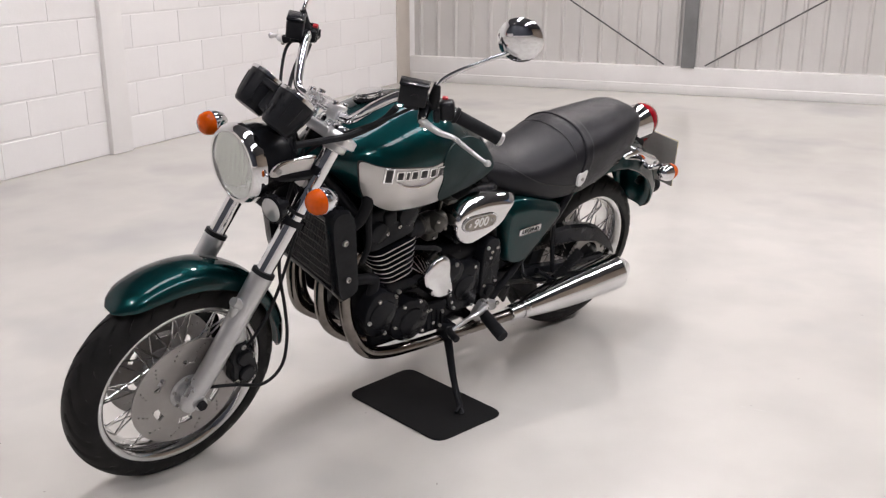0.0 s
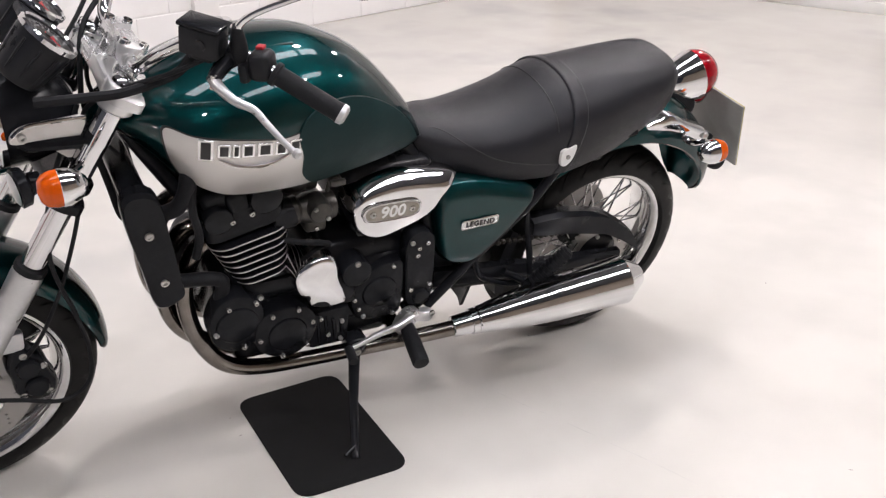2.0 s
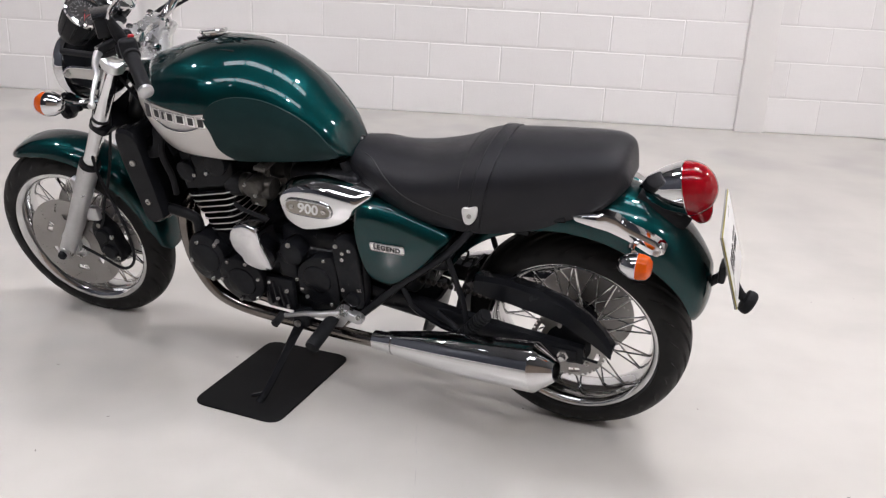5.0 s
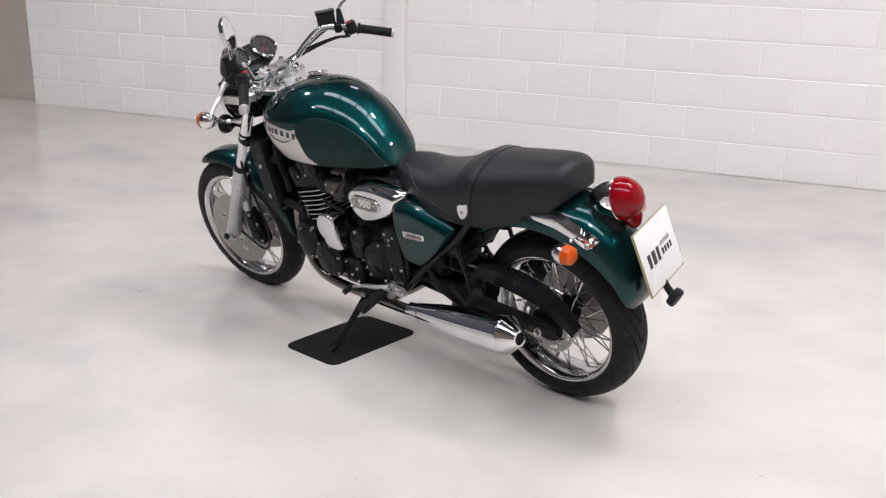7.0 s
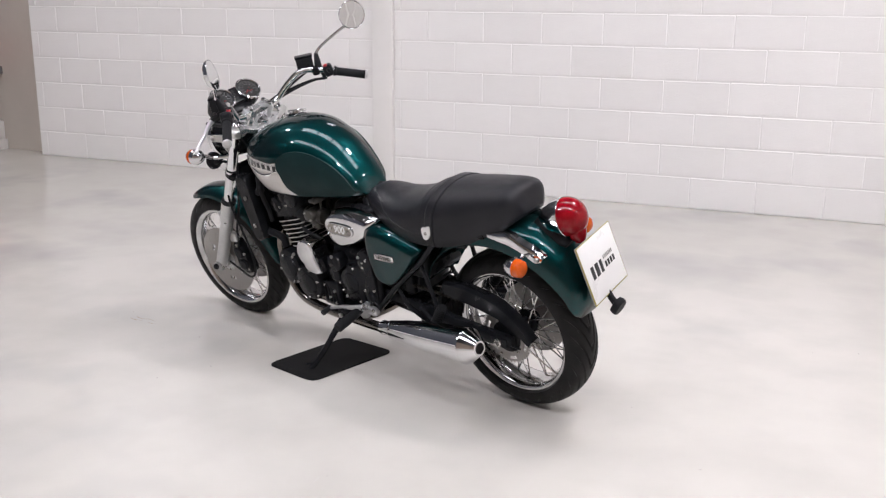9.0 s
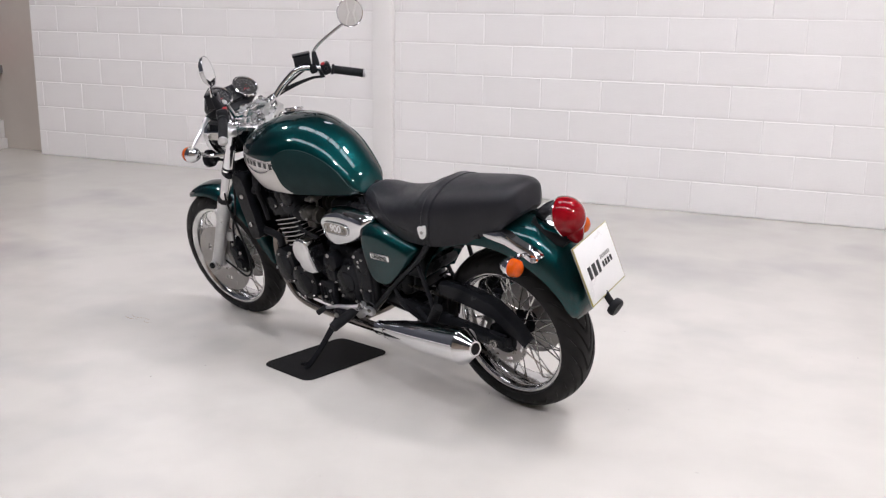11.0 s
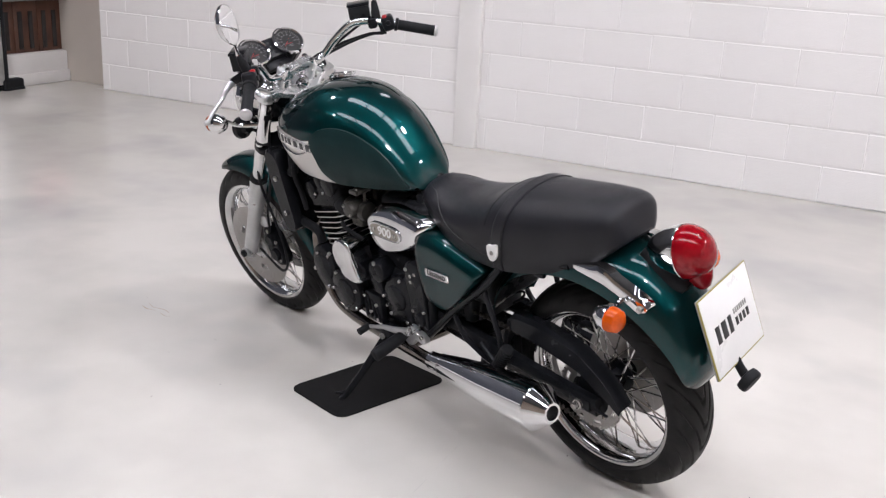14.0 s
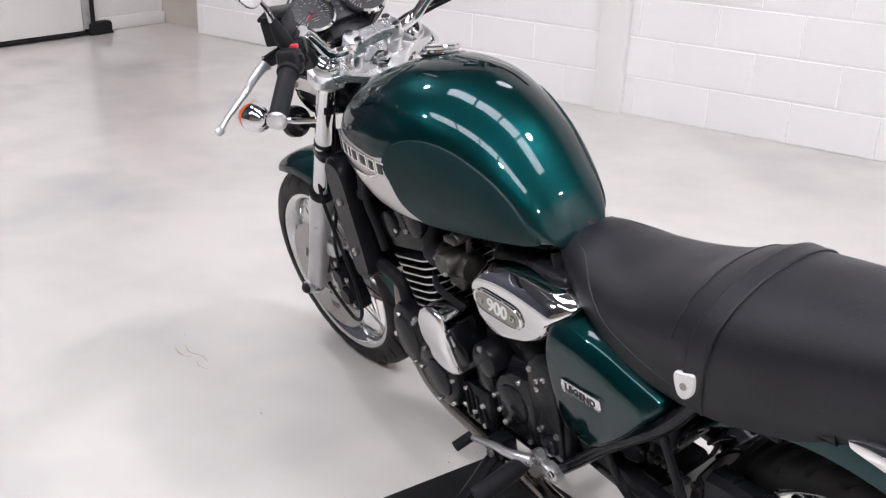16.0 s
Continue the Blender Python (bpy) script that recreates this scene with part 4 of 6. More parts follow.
for s in (1, -1):
    fp("headlamp_bracket", [tube([on_fork(0.90, 0.108 * s), Vector((1.50, 0.10 * s, 0.905)), HL + Vector((-0.055, 0.09 * s, 0))], [0.014, 0.012, 0.010], 10, 4), tube([on_fork(0.895, 0.108 * s), on_fork(0.915, 0.108 * s)], 0.0252, 20, line=True)], SATIN, "black headlamp bracket")
    ic = Vector((1.478, 0.241 * s, 0.905))
    ind = fp("front_indicator", lathe([(-0.048, 0.0), (-0.045, 0.012), (-0.034, 0.024), (-0.015, 0.032), (0.0, 0.0335), (0.002, 0.0315)], 28, ic, (1, 0, -0.05)), CHROME, "chromed bullet indicator")
    part("lens", lathe([(0.0, 0.0325), (0.012, 0.0325), (0.026, 0.028), (0.034, 0.018), (0.037, 0.0)], 28, ic, (1, 0, -0.05)), ORANGE, ind, "amber indicator lens")
    part("stem", tube([on_fork(0.862, 0.11 * s), Vector((1.452, 0.17 * s, 0.874)), ic + Vector((-0.012, -0.028 * s, -0.004))], [0.009, 0.007, 0.008], 10, 4), CHROME, ind, "chromed stem")
for s in (1, -1):
    stay = fp("headlamp_stay", moved(dome([(1.537, 0.912), (1.533, 0.930), (1.510, 0.943), (1.455, 0.947), (1.407, 0.946), (1.420, 0.905), (1.436, 0.866), (1.458, 0.880), (1.480, 0.900), (1.510, 0.908)], 0.098, 0.106, ((0, 1), (0.7, 1), (1, 0.97)), n=3, flip=s), Matrix.Translation((-0.010, 0, 0.003))), SILVER, "bright triangular headlamp stay")
    part("stay_edge", tube([(1.524, 0.106 * s, 0.929), (1.500, 0.106 * s, 0.946), (1.445, 0.106 * s, 0.950), (1.398, 0.106 * s, 0.949)], 0.004, 8, 4), CHROME, stay, "rolled bright edge")
    part("stay_bolt", bolt((1.508, 0.106 * s, 0.927), (0, s, 0), 0.008, 0.007), BOLT, stay)
horn = fp("horn", lathe([(-0.04, 0.0), (-0.04, 0.018), (-0.02, 0.022), (-0.012, 0.036), (0.004, 0.038), (0.006, 0.035), (0.002, 0.03), (0.006, 0.024), (0.009, 0.0)], 28, (1.527, 0.125, 0.836), (0.97, 0.15, -0.1)), SATIN, "round black horn with a chromed face")
part("horn_face", lathe([(0.0075, 0.031), (0.010, 0.026), (0.0105, 0.0)], 28, (1.527, 0.125, 0.836), (0.97, 0.15, -0.1)), ALUCAST, horn, "pale metal horn face")
part("horn_bracket", tube([(1.50, 0.12, 0.836), (1.44, 0.06, 0.80)], 0.006, 8, line=True), SATIN, horn)

# cables and hoses
def hose(name, pts, r=0.0045, label="black rubber hose"):
    return fp(name, tube(pts, r, 8, 8), RUBBER, label)


hose("brake_hose", [(1.222, -0.25, 1.12), (1.27, -0.225, 1.09), (1.34, -0.14, 1.03), (1.41, -0.04, 0.985), (1.43, 0.05, 0.90), (1.42, 0.10, 0.78), (1.46, 0.115, 0.62), (1.50, 0.125, 0.52), (1.535, 0.115, 0.44), (1.58, 0.105, 0.375)])
hose("clutch_cable", [(1.225, 0.25, 1.12), (1.275, 0.20, 1.07), (1.36, 0.10, 0.985), (1.39, 0.05, 0.91), (1.33, 0.05, 0.82)])
hose("throttle_cable", [(1.145, -0.272, 1.082), (1.18, -0.235, 1.085), (1.25, -0.17, 1.062), (1.32, -0.10, 1.02), (1.36, -0.02, 0.94), (1.30, 0.02, 0.86)])
hose("switch_cable", [(1.16, -0.27, 1.08), (1.20, -0.235, 1.082), (1.28, -0.165, 1.06), (1.35, -0.085, 1.02), (1.38, 0.0, 0.93)], 0.0055)
hose("wiring_loom", [(1.485, 0.13, 1.006), (1.40, 0.15, 1.015), (1.335, 0.16, 1.022), (1.256, 0.175, 1.054), (1.234, 0.20, 1.10)], 0.009, "black wiring loom round the yoke")
hose("speedometer_cable", [(1.40, 0.06, 0.95), (1.47, 0.10, 0.80), (1.49, 0.13, 0.662), (1.458, 0.135, 0.524), (1.437, 0.135, 0.419), (1.443, 0.135, 0.322), (1.497, 0.13, 0.277), (1.58, 0.12, 0.30), (1.66, 0.10, 0.31)], 0.0048, "thin black cable")


# fuel tank
ZT = curve_table([(0.672, 0.774), (0.69, 0.815), (0.72, 0.864), (0.79, 0.941), (0.84, 0.980), (0.89, 1.006), (0.95, 1.026), (1.02, 1.031), (1.09, 1.026), (1.17, 1.004), (1.25, 0.974), (1.32, 0.945), (1.36, 0.921), (1.378, 0.897)])
ZB = curve_table([(0.672, 0.768), (0.75, 0.762), (0.90, 0.754), (1.0, 0.752), (1.12, 0.755), (1.185, 0.774), (1.24, 0.812), (1.29, 0.858), (1.34, 0.885), (1.378, 0.892)])
TW = curve_table([(0.672, 0.054), (0.70, 0.081), (0.75, 0.108), (0.82, 0.134), (0.92, 0.162), (1.02, 0.186), (1.10, 0.188), (1.16, 0.182), (1.21, 0.166), (1.25, 0.137), (1.29, 0.100), (1.34, 0.062), (1.378, 0.031)])


def tank_y(x, z):
    zt, zb, w = interp(x, ZT), interp(x, ZB), interp(x, TW)
    zw = zb + 0.44 * (zt - zb)
    if z >= zw:
        u = min(1.0, (z - zw) / max(1e-4, zt - zw))
        return w * (1 - u ** 2.2) ** (1 / 2.1)
    u = min(1.0, (zw - z) / max(1e-4, zw - zb))
    return w * (1 - 0.20 * u ** 1.8)


secs = []
for x in np.concatenate([np.linspace(0.672, 0.72, 8), np.linspace(0.73, 1.31, 40), np.linspace(1.32, 1.378, 10)]):
    zt, zb = interp(x, ZT), interp(x, ZB)
    zw = zb + 0.44 * (zt - zb)
    half = []
    for k in range(22):
        z = zw + (zt - zw) * math.sin(k / 21 * math.pi / 2)
        half.append((tank_y(x, z), z))
    low = [(tank_y(x, zb + (zw - zb) * k / 8), zb + (zw - zb) * k / 8) for k in range(8)]
    prof = low + half
    yb = prof[0][0]
    floor_pts = [(yb * 0.93, zb - 0.006), (yb * 0.5, zb - 0.008)]
    ring = [(-a, b) for a, b in floor_pts] + [(-a, b) for a, b in prof] + [(a, b) for a, b in prof[-2::-1]] + floor_pts
    secs.append([(x, a, b) for a, b in ring])
tank = bp("fuel_tank", loft(secs), GREEN, label="dark green lacquered fuel tank", m=Matrix.Translation((0, 0.017, 0)) @ roll(1.2), angle=60)


def patch(outline, off, s, rings=10, edge=0.0015):
    """A panel laid on the tank's side inside an outline of x and z."""
    line = smooth_line([(x, 0, z) for x, z in outline], 6, closed=True)
    c = sum(line, Vector()) / len(line)
    V, F, N = [], [], len(line)
    lev = [(k / rings, off) for k in range(1, rings + 1)] + [(1.004, -edge)]
    for f, o in lev:
        for p in line:
            q = c + (p - c) * f
            z = min(max(q.z, interp(q.x, ZB) + 0.003), interp(q.x, ZT) - 0.004)
            V.append((q.x, s * (tank_y(q.x, z) + o), z))
    V.append((c.x, s * (tank_y(c.x, c.z) + off), c.z))
    for k in range(N):
        F.append((len(V) - 1, k, (k + 1) % N))
    for i in range(len(lev) - 1):
        for k in range(N):
            F.append((i * N + k, i * N + (k + 1) % N, (i + 1) * N + (k + 1) % N, (i + 1) * N + k))
    return V, F


SCALLOP = [(1.257, 0.916), (1.21, 0.908), (1.12, 0.901), (1.055, 0.896), (1.0, 0.898), (0.98, 0.85), (0.965, 0.80), (0.965, 0.760), (1.04, 0.760), (1.11, 0.761), (1.165, 0.766), (1.20, 0.778), (1.225, 0.80), (1.248, 0.842), (1.260, 0.885)]
PAD = [(1.004, 0.85), (1.016, 0.893), (0.996, 0.928), (0.942, 0.945), (0.87, 0.936), (0.80, 0.902), (0.742, 0.852), (0.706, 0.80), (0.704, 0.774), (0.76, 0.764), (0.85, 0.757), (0.95, 0.752), (0.995, 0.79)]
grow = lambda line, d: [(x + d * (x - sum(p[0] for p in line) / len(line)) / 0.15, z + d * (z - sum(p[1] for p in line) / len(line)) / 0.08) for x, z in line]
for s in (1, -1):
    part("pinstripe", patch(grow(SCALLOP, 0.0035), 0.0008, s), INK, tank, "thin dark border line")
    part("silver_panel", patch(SCALLOP, 0.0014, s), SILVER, tank, "silver painted side panel")
    part("knee_pad", patch(PAD, 0.0045, s), KNEE, tank, "dark grey-green rubber knee pad")
    # raised emblem: seven plain bars over a curved underline
    em = part("emblem_underline", tube([(x, s * (tank_y(x, z) + 0.004), z) for x, z in ((1.172, 0.866), (1.14, 0.851), (1.10, 0.845), (1.065, 0.851), (1.03, 0.866))], [0.0015, 0.0035, 0.0042, 0.0035, 0.0015], 8, 5), CHROME, tank, "chromed curved emblem bar")
    x = 1.212
    for k, (w, h) in enumerate(((0.033, 0.044), (0.028, 0.028), (0.014, 0.028), (0.028, 0.028), (0.034, 0.028), (0.027, 0.028), (0.028, 0.030))):
        z = 0.886 - (1.21 - x) * 0.045
        xm = x - w / 2
        ym = tank_y(xm, z)
        slope = math.atan2(tank_y(xm + 0.01, z) - tank_y(xm - 0.01, z), 0.02)
        m = Matrix.Translation((xm, s * (ym + 0.002), z)) @ Matrix.Rotation(slope * s, 4, 'Z') @ Matrix.Rotation(radians(-2), 4, 'Y')
        t = w * 0.78
        rim = part("emblem_rim", moved(box((0, 0, 0), (t + 0.003, 0.0035, h), 0.001), m), CHROME, tank, "chromed emblem edge")
        part("emblem_bar", moved(box((0, s * 0.0012, 0), (t * 0.72, 0.004, h - 0.008), 0.0008), m), INK, rim, "black emblem bar")
        x -= w + 0.0015
cap_z = min((abs(tank_y(1.112, z) - 0.058), z) for z in np.linspace(0.95, 1.05, 201))[1]
cap_at = Vector((1.112, -0.050, float(cap_z) + 0.001))
cap_n = Vector((0.16, -0.22, 1)).normalized()
cap = part("filler_cap", lathe([(-0.006, 0.038), (0.002, 0.038), (0.004, 0.034), (0.007, 0.034), (0.009, 0.038), (0.014, 0.0385), (0.017, 0.036), (0.0185, 0.024), (0.019, 0.0)], 40, cap_at, cap_n), CHROME, tank, "round chromed filler cap")
part("filler_ring", lathe([(-0.004, 0.046), (0.001, 0.046), (0.002, 0.040)], 40, cap_at, cap_n), SATIN, tank)
part("breather_slot", moved(box((0, 0, 0), (0.07, 0.006, 0.004), 0.001), pose(1.02, 0.052, 1.024, 0, 2, 0)), INK, tank)

# seat
ST = curve_table([(0.705, 0.767), (0.685, 0.781), (0.65, 0.786), (0.58, 0.78), (0.515, 0.782), (0.45, 0.796), (0.39, 0.816), (0.34, 0.84), (0.3, 0.856), (0.25, 0.861), (0.155, 0.870), (0.074, 0.879), (0.012, 0.884), (-0.024, 0.879), (-0.046, 0.860), (-0.055, 0.796)])
SB = curve_table([(0.705, 0.751), (0.675, 0.711), (0.62, 0.683), (0.56, 0.661), (0.5, 0.648), (0.47, 0.643), (0.4, 0.638), (0.3, 0.642), (0.2, 0.662), (0.11, 0.687), (0.03, 0.722), (-0.014, 0.755), (-0.055, 0.792)])
SW = curve_table([(0.705, 0.055), (0.68, 0.073), (0.64, 0.092), (0.58, 0.114), (0.5, 0.138), (0.4, 0.15), (0.3, 0.154), (0.2, 0.147), (0.11, 0.132), (0.02, 0.117), (-0.020, 0.103), (-0.042, 0.082), (-0.055, 0.052)])


def seat_ring(x, off=0.0, n=18):
    zt, zb, w = interp(x, ST) + off, interp(x, SB), interp(x, SW) + off
    zc = zb + 0.49 * (zt - zb)
    e = 2.18 + 0.4 * min(1.0, max(0.0, (0.26 - x) / 0.15))
    pts = [(w * 0.90, zb), (w * 0.97, zb + 0.3 * (zc - zb)), (w, zb + 0.75 * (zc - zb))]
    for k in range(n):
        a = k / (n - 1) * math.pi / 2
        pts.append((w * math.cos(a) ** (2 / e), zc + (zt - zc) * math.sin(a) ** (2 / e)))
    return [(-a, b) for a, b in pts] + [(a, b) for a, b in pts[-2::-1]]


xs = np.concatenate([np.linspace(0.705, 0.66, 8), np.linspace(0.65, -0.010, 44), np.linspace(-0.016, -0.0547, 12)])
seat = bp("seat", loft([[(x, a, b) for a, b in seat_ring(x)] for x in xs]), VINYL, label="black vinyl dual seat with a grab strap", angle=60)
band = []
for k, (dx, off) in enumerate(((-0.0195, -0.001), (-0.019, 0.0034), (-0.0165, 0.0046), (-0.012, 0.0036), (0.012, 0.0036), (0.0165, 0.0036), (0.019, 0.0020), (0.0195, -0.001))):
    ring = []
    for a, b in seat_ring(0.28, off):
        lean = (b - 0.66) / 0.21
        ring.append((0.310 - 0.038 * lean + dx, a * 1.004, b))
    band.append(ring)
part("grab_strap", loft(band, closed=False, caps=False), VINYL, seat, "black vinyl grab strap", angle=60)
welt = []
for x, z in ((0.68, 0.775), (0.622, 0.772), (0.56, 0.742), (0.496, 0.712), (0.41, 0.690), (0.335, 0.680), (0.30, 0.678)):
    r = [q for q in seat_ring(x) if q[0] > 0]
    welt.append((x, float(np.interp(z, [q[1] for q in r[::-1]], [q[0] for q in r[::-1]])) + 0.0005, z))
for s in (1, -1):
    part("piping", tube([(a, s * b, c) for a, b, c in welt], 0.0014, 6, 6), PIPING, seat)
    part("strap_bracket", [dome([(0.332, 0.717), (0.312, 0.725), (0.291, 0.730), (0.294, 0.701), (0.304, 0.683), (0.316, 0.675), (0.328, 0.683)], 0.145, 0.161, ((0, 1), (0.8, 1), (1, 0.93)), n=4, flip=s)], PLATE, seat, "cream strap bracket")
    part("bracket_bolt", bolt((0.312, 0.160 * s, 0.702), (0, s, 0), 0.006), BOLT, seat)
for xq in (0.345,):
    part("seat_seam", tube([(xq + 0.02 * (b - 0.8), a * 1.003, b + 0.0006) for a, b in seat_ring(xq)[6:-6:2]], 0.0009, 6, 2), PIPING, seat)

# side covers and chromed air box covers
def faceted(outline, face, y0, y1, y2, s):
    """A cover with upright walls, a sloping shoulder and a flat face: outlines in x and z."""
    A, B = (smooth_line([(x, 0, z) for x, z in o], 5, closed=True) for o in (outline, face))
    c = sum(B, Vector()) / len(B)
    rings = [[(p.x, s * y0, p.z) for p in A], [(p.x, s * y1, p.z) for p in A]]
    for f in (0.12, 0.35, 0.65, 0.88, 1.0):
        rings.append([(p.x + (q.x - p.x) * f, s * (y1 + (y2 - y1) * math.sin(f * math.pi / 2)), p.z + (q.z - p.z) * f) for p, q in zip(A, B)])
    for f in (0.85, 0.5, 0.15):
        rings.append([(c.x + (q.x - c.x) * f, s * (y2 + 0.003 * (1 - f * f)), c.z + (q.z - c.z) * f) for q in B])
    return loft(rings)


def lettered(name, words, size, mat, parent, place, s, label, shear=0.0, bold=0.0, spread=1.0):
    """Raised writing on the machine's side."""
    txt = bpy.data.curves.new(name, 'FONT')
    txt.body, txt.size, txt.extrude, txt.align_x, txt.align_y, txt.shear, txt.offset, txt.space_character = words, size, 0.0008, 'CENTER', 'CENTER', shear, bold, spread
    holder = new(name, txt)
    me = bpy.data.meshes.new_from_object(holder.evaluated_get(bpy.context.evaluated_depsgraph_get()))
    bpy.data.objects.remove(holder)
    me.materials.clear()
    me.materials.append(mat)
    ob = new(name, me)
    ob.parent, ob["label"] = parent, label
    ob.matrix_local = Matrix.Translation(place) @ (Matrix.Rotation(radians(180), 4, 'Z') if s > 0 else Matrix()) @ Matrix.Rotation(radians(90), 4, 'X')
    return ob


SIDE = [(0.641, 0.652), (0.613, 0.672), (0.539, 0.668), (0.462, 0.648), (0.385, 0.622), (0.383, 0.592), (0.449, 0.512), (0.522, 0.445), (0.575, 0.440), (0.615, 0.460), (0.635, 0.514), (0.646, 0.589)]
SIDE_FACE = [(0.628, 0.622), (0.604, 0.634), (0.540, 0.630), (0.470, 0.612), (0.412, 0.594), (0.410, 0.580), (0.458, 0.520), (0.527, 0.460), (0.572, 0.456), (0.603, 0.472), (0.620, 0.518), (0.631, 0.580)]
AIR = [(0.868, 0.655), (0.852, 0.684), (0.819, 0.703), (0.755, 0.713), (0.672, 0.707), (0.598, 0.691), (0.622, 0.655), (0.646, 0.616), (0.680, 0.590), (0.730, 0.572), (0.795, 0.556), (0.845, 0.576), (0.863, 0.612)]
AIR_FACE = [(0.855, 0.648), (0.840, 0.666), (0.808, 0.676), (0.752, 0.681), (0.690, 0.677), (0.640, 0.668), (0.648, 0.648), (0.664, 0.622), (0.694, 0.601), (0.735, 0.585), (0.792, 0.571), (0.834, 0.590), (0.849, 0.616)]
for s in (1, -1):
    cover = bp("side_cover", faceted(SIDE, SIDE_FACE, 0.09, 0.142, 0.168, s), GREEN, label="dark green lacquered side cover", angle=60)
    bm_ = pose(0.539, 0.1715 * s, 0.568, 0, 2, 0)
    badge = part("badge", moved(box((0, 0, 0), (0.100, 0.006, 0.026), 0.006, 3), bm_), CHROME, cover, "small silver name badge")
    part("badge_field", moved(box((0, 0.0012 * s, 0), (0.093, 0.005, 0.0195), 0.004, 2), bm_), PLATE, badge, "pale badge field")
    lettered("badge_word", "LEGEND", 0.0190, INK, badge, bm_ @ Vector((0, 0.0045 * s, 0)), s, "black lettering on the badge", bold=0.0006, spread=1.12)
    air = bp("airbox_cover", faceted(AIR, AIR_FACE, 0.085, 0.128, 0.160, s), CHROME, label="chromed air box cover", angle=40)
    for x, z in ((0.826, 0.574), (0.768, 0.568)):
        part("slot", box((x, 0.140 * s, z), (0.026, 0.012, 0.007), 0.002), INK, air, "small black slot")
    lz = []
    for k in range(28):
        a = 2 * math.pi * k / 28
        lz.append((0.770 + math.copysign(abs(math.cos(a)) ** 0.45, math.cos(a)) * 0.070, 0.639 + math.copysign(abs(math.sin(a)) ** 0.9, math.sin(a)) * 0.0235))
    part("badge_plate", dome(lz, 0.150, 0.1665, ((0.0, 1.0), (0.8, 1.0), (1.0, 0.96)), n=0, flip=s), ALUCAST, air, "satin oval number badge")
    part("badge_rim", tube([(a, 0.1655 * s, q) for a, q in lz + lz[:1]], 0.0026, 8, 1), CHROME, air, "chromed badge rim")
    part("badge_screw", [bolt((0.818, 0.166 * s, 0.639), (0, s, 0), 0.0075), bolt((0.722, 0.166 * s, 0.639), (0, s, 0), 0.0075)], BOLT, air)
    part("badge_recess", dome([(a * 0.93 + 0.07 * 0.770, b * 0.86 + 0.14 * 0.639) for a, b in lz], 0.164, 0.1672, ((0.0, 1.0), (1.0, 1.0)), n=0, flip=s), BADGE, air, "grey badge field")
    lettered("badge_number", "900", 0.041, PLATE, air, (0.770, 0.1675 * s, 0.639), s, "pale raised number 900", shear=0.12, bold=0.0009)

# engine
def cyl_y(x, z, y0, y1, r, seg=28, bev=0.006):
    d = 1 if y1 > y0 else -1
    return lathe([(0, r), (abs(y1 - y0) - bev, r), (abs(y1 - y0) - bev * 0.3, r - bev * 0.35), (abs(y1 - y0), r - bev), (abs(y1 - y0), 0)], seg, (x, y0, z), (0, d, 0))


bp("crankcase", box((0.93, 0, 0.40), (0.46, 0.27, 0.19), 0.03, 3), ENGINE, label="black enamelled crankcase")
bp("gearbox_housing", box((0.78, 0, 0.47), (0.26, 0.24, 0.14), 0.03, 3), ENGINE, label="black gearbox housing")
bp("sump", box((0.92, 0, 0.295), (0.40, 0.26, 0.09), 0.03, 3), ENGINE, label="black oil sump")
barrel_m = Matrix.Translation((1.073, 0, 0.525)) @ Matrix.Rotation(radians(14), 4, 'Y')


def plan(x0, x1, half, r, z0, z1, inset=0.0):
    """A plate with rounded corners in plan."""
    line = []
    for cx, cy, a0 in ((x1 - r, half - r, 0), (x0 + r, half - r, 90), (x0 + r, r - half, 180), (x1 - r, r - half, 270)):
        for k in range(7):
            a = radians(a0 + 15 * k)
            line.append((cx + r * math.cos(a), cy + r * math.sin(a)))
    if inset:
        return loft([[(x, y, z0 + inset) for x, y in line], [(x, y, z1 - inset) for x, y in line]], caps=False)
    return loft([[(x, y, z) for x, y in line] for z in (z0, z1)])


cyl = bp("cylinder_block", plan(-0.075, 0.06, 0.135, 0.02, -0.05, 0.14), ENGINE, label="black finned cylinder block", m=barrel_m)
for k in range(7):
    z, f = -0.012 + k * 0.0184, k / 6
    part("cooling_fin", plan(-0.075 - 0.024 * f, 0.048 + 0.031 * f, 0.159, 0.042, z - 0.0032, z + 0.0032), ENGINE, cyl)
    part("fin_edge", plan(-0.0754 - 0.024 * f, 0.0484 + 0.031 * f, 0.1594, 0.042, z - 0.0016, z + 0.0016, 0.0001), FIN, cyl, "bare metal fin edge")
part("cylinder_head", plan(-0.10, 0.085, 0.150, 0.03, 0.118, 0.175), ENGINE, cyl)
part("cam_cover", [box((-0.005, 0, 0.205), (0.15, 0.28, 0.06), 0.02, 3), cyl_y(0.044, 0.170, -0.156, 0.156, 0.032), cyl_y(-0.062, 0.182, -0.156, 0.156, 0.036), box((-0.005, 0.135, 0.192), (0.05, 0.03, 0.055), 0.012, 3), box((-0.005, -0.135, 0.192), (0.05, 0.03, 0.055), 0.012, 3)], ENGINE, cyl, "black cam cover")
part("cam_bolt", [bolt((px, s * 0.152, pz), (0, s, 0), 0.006) for px, pz in ((0.018, 0.158), (-0.025, 0.160)) for s in (1, -1)], BOLT, cyl)
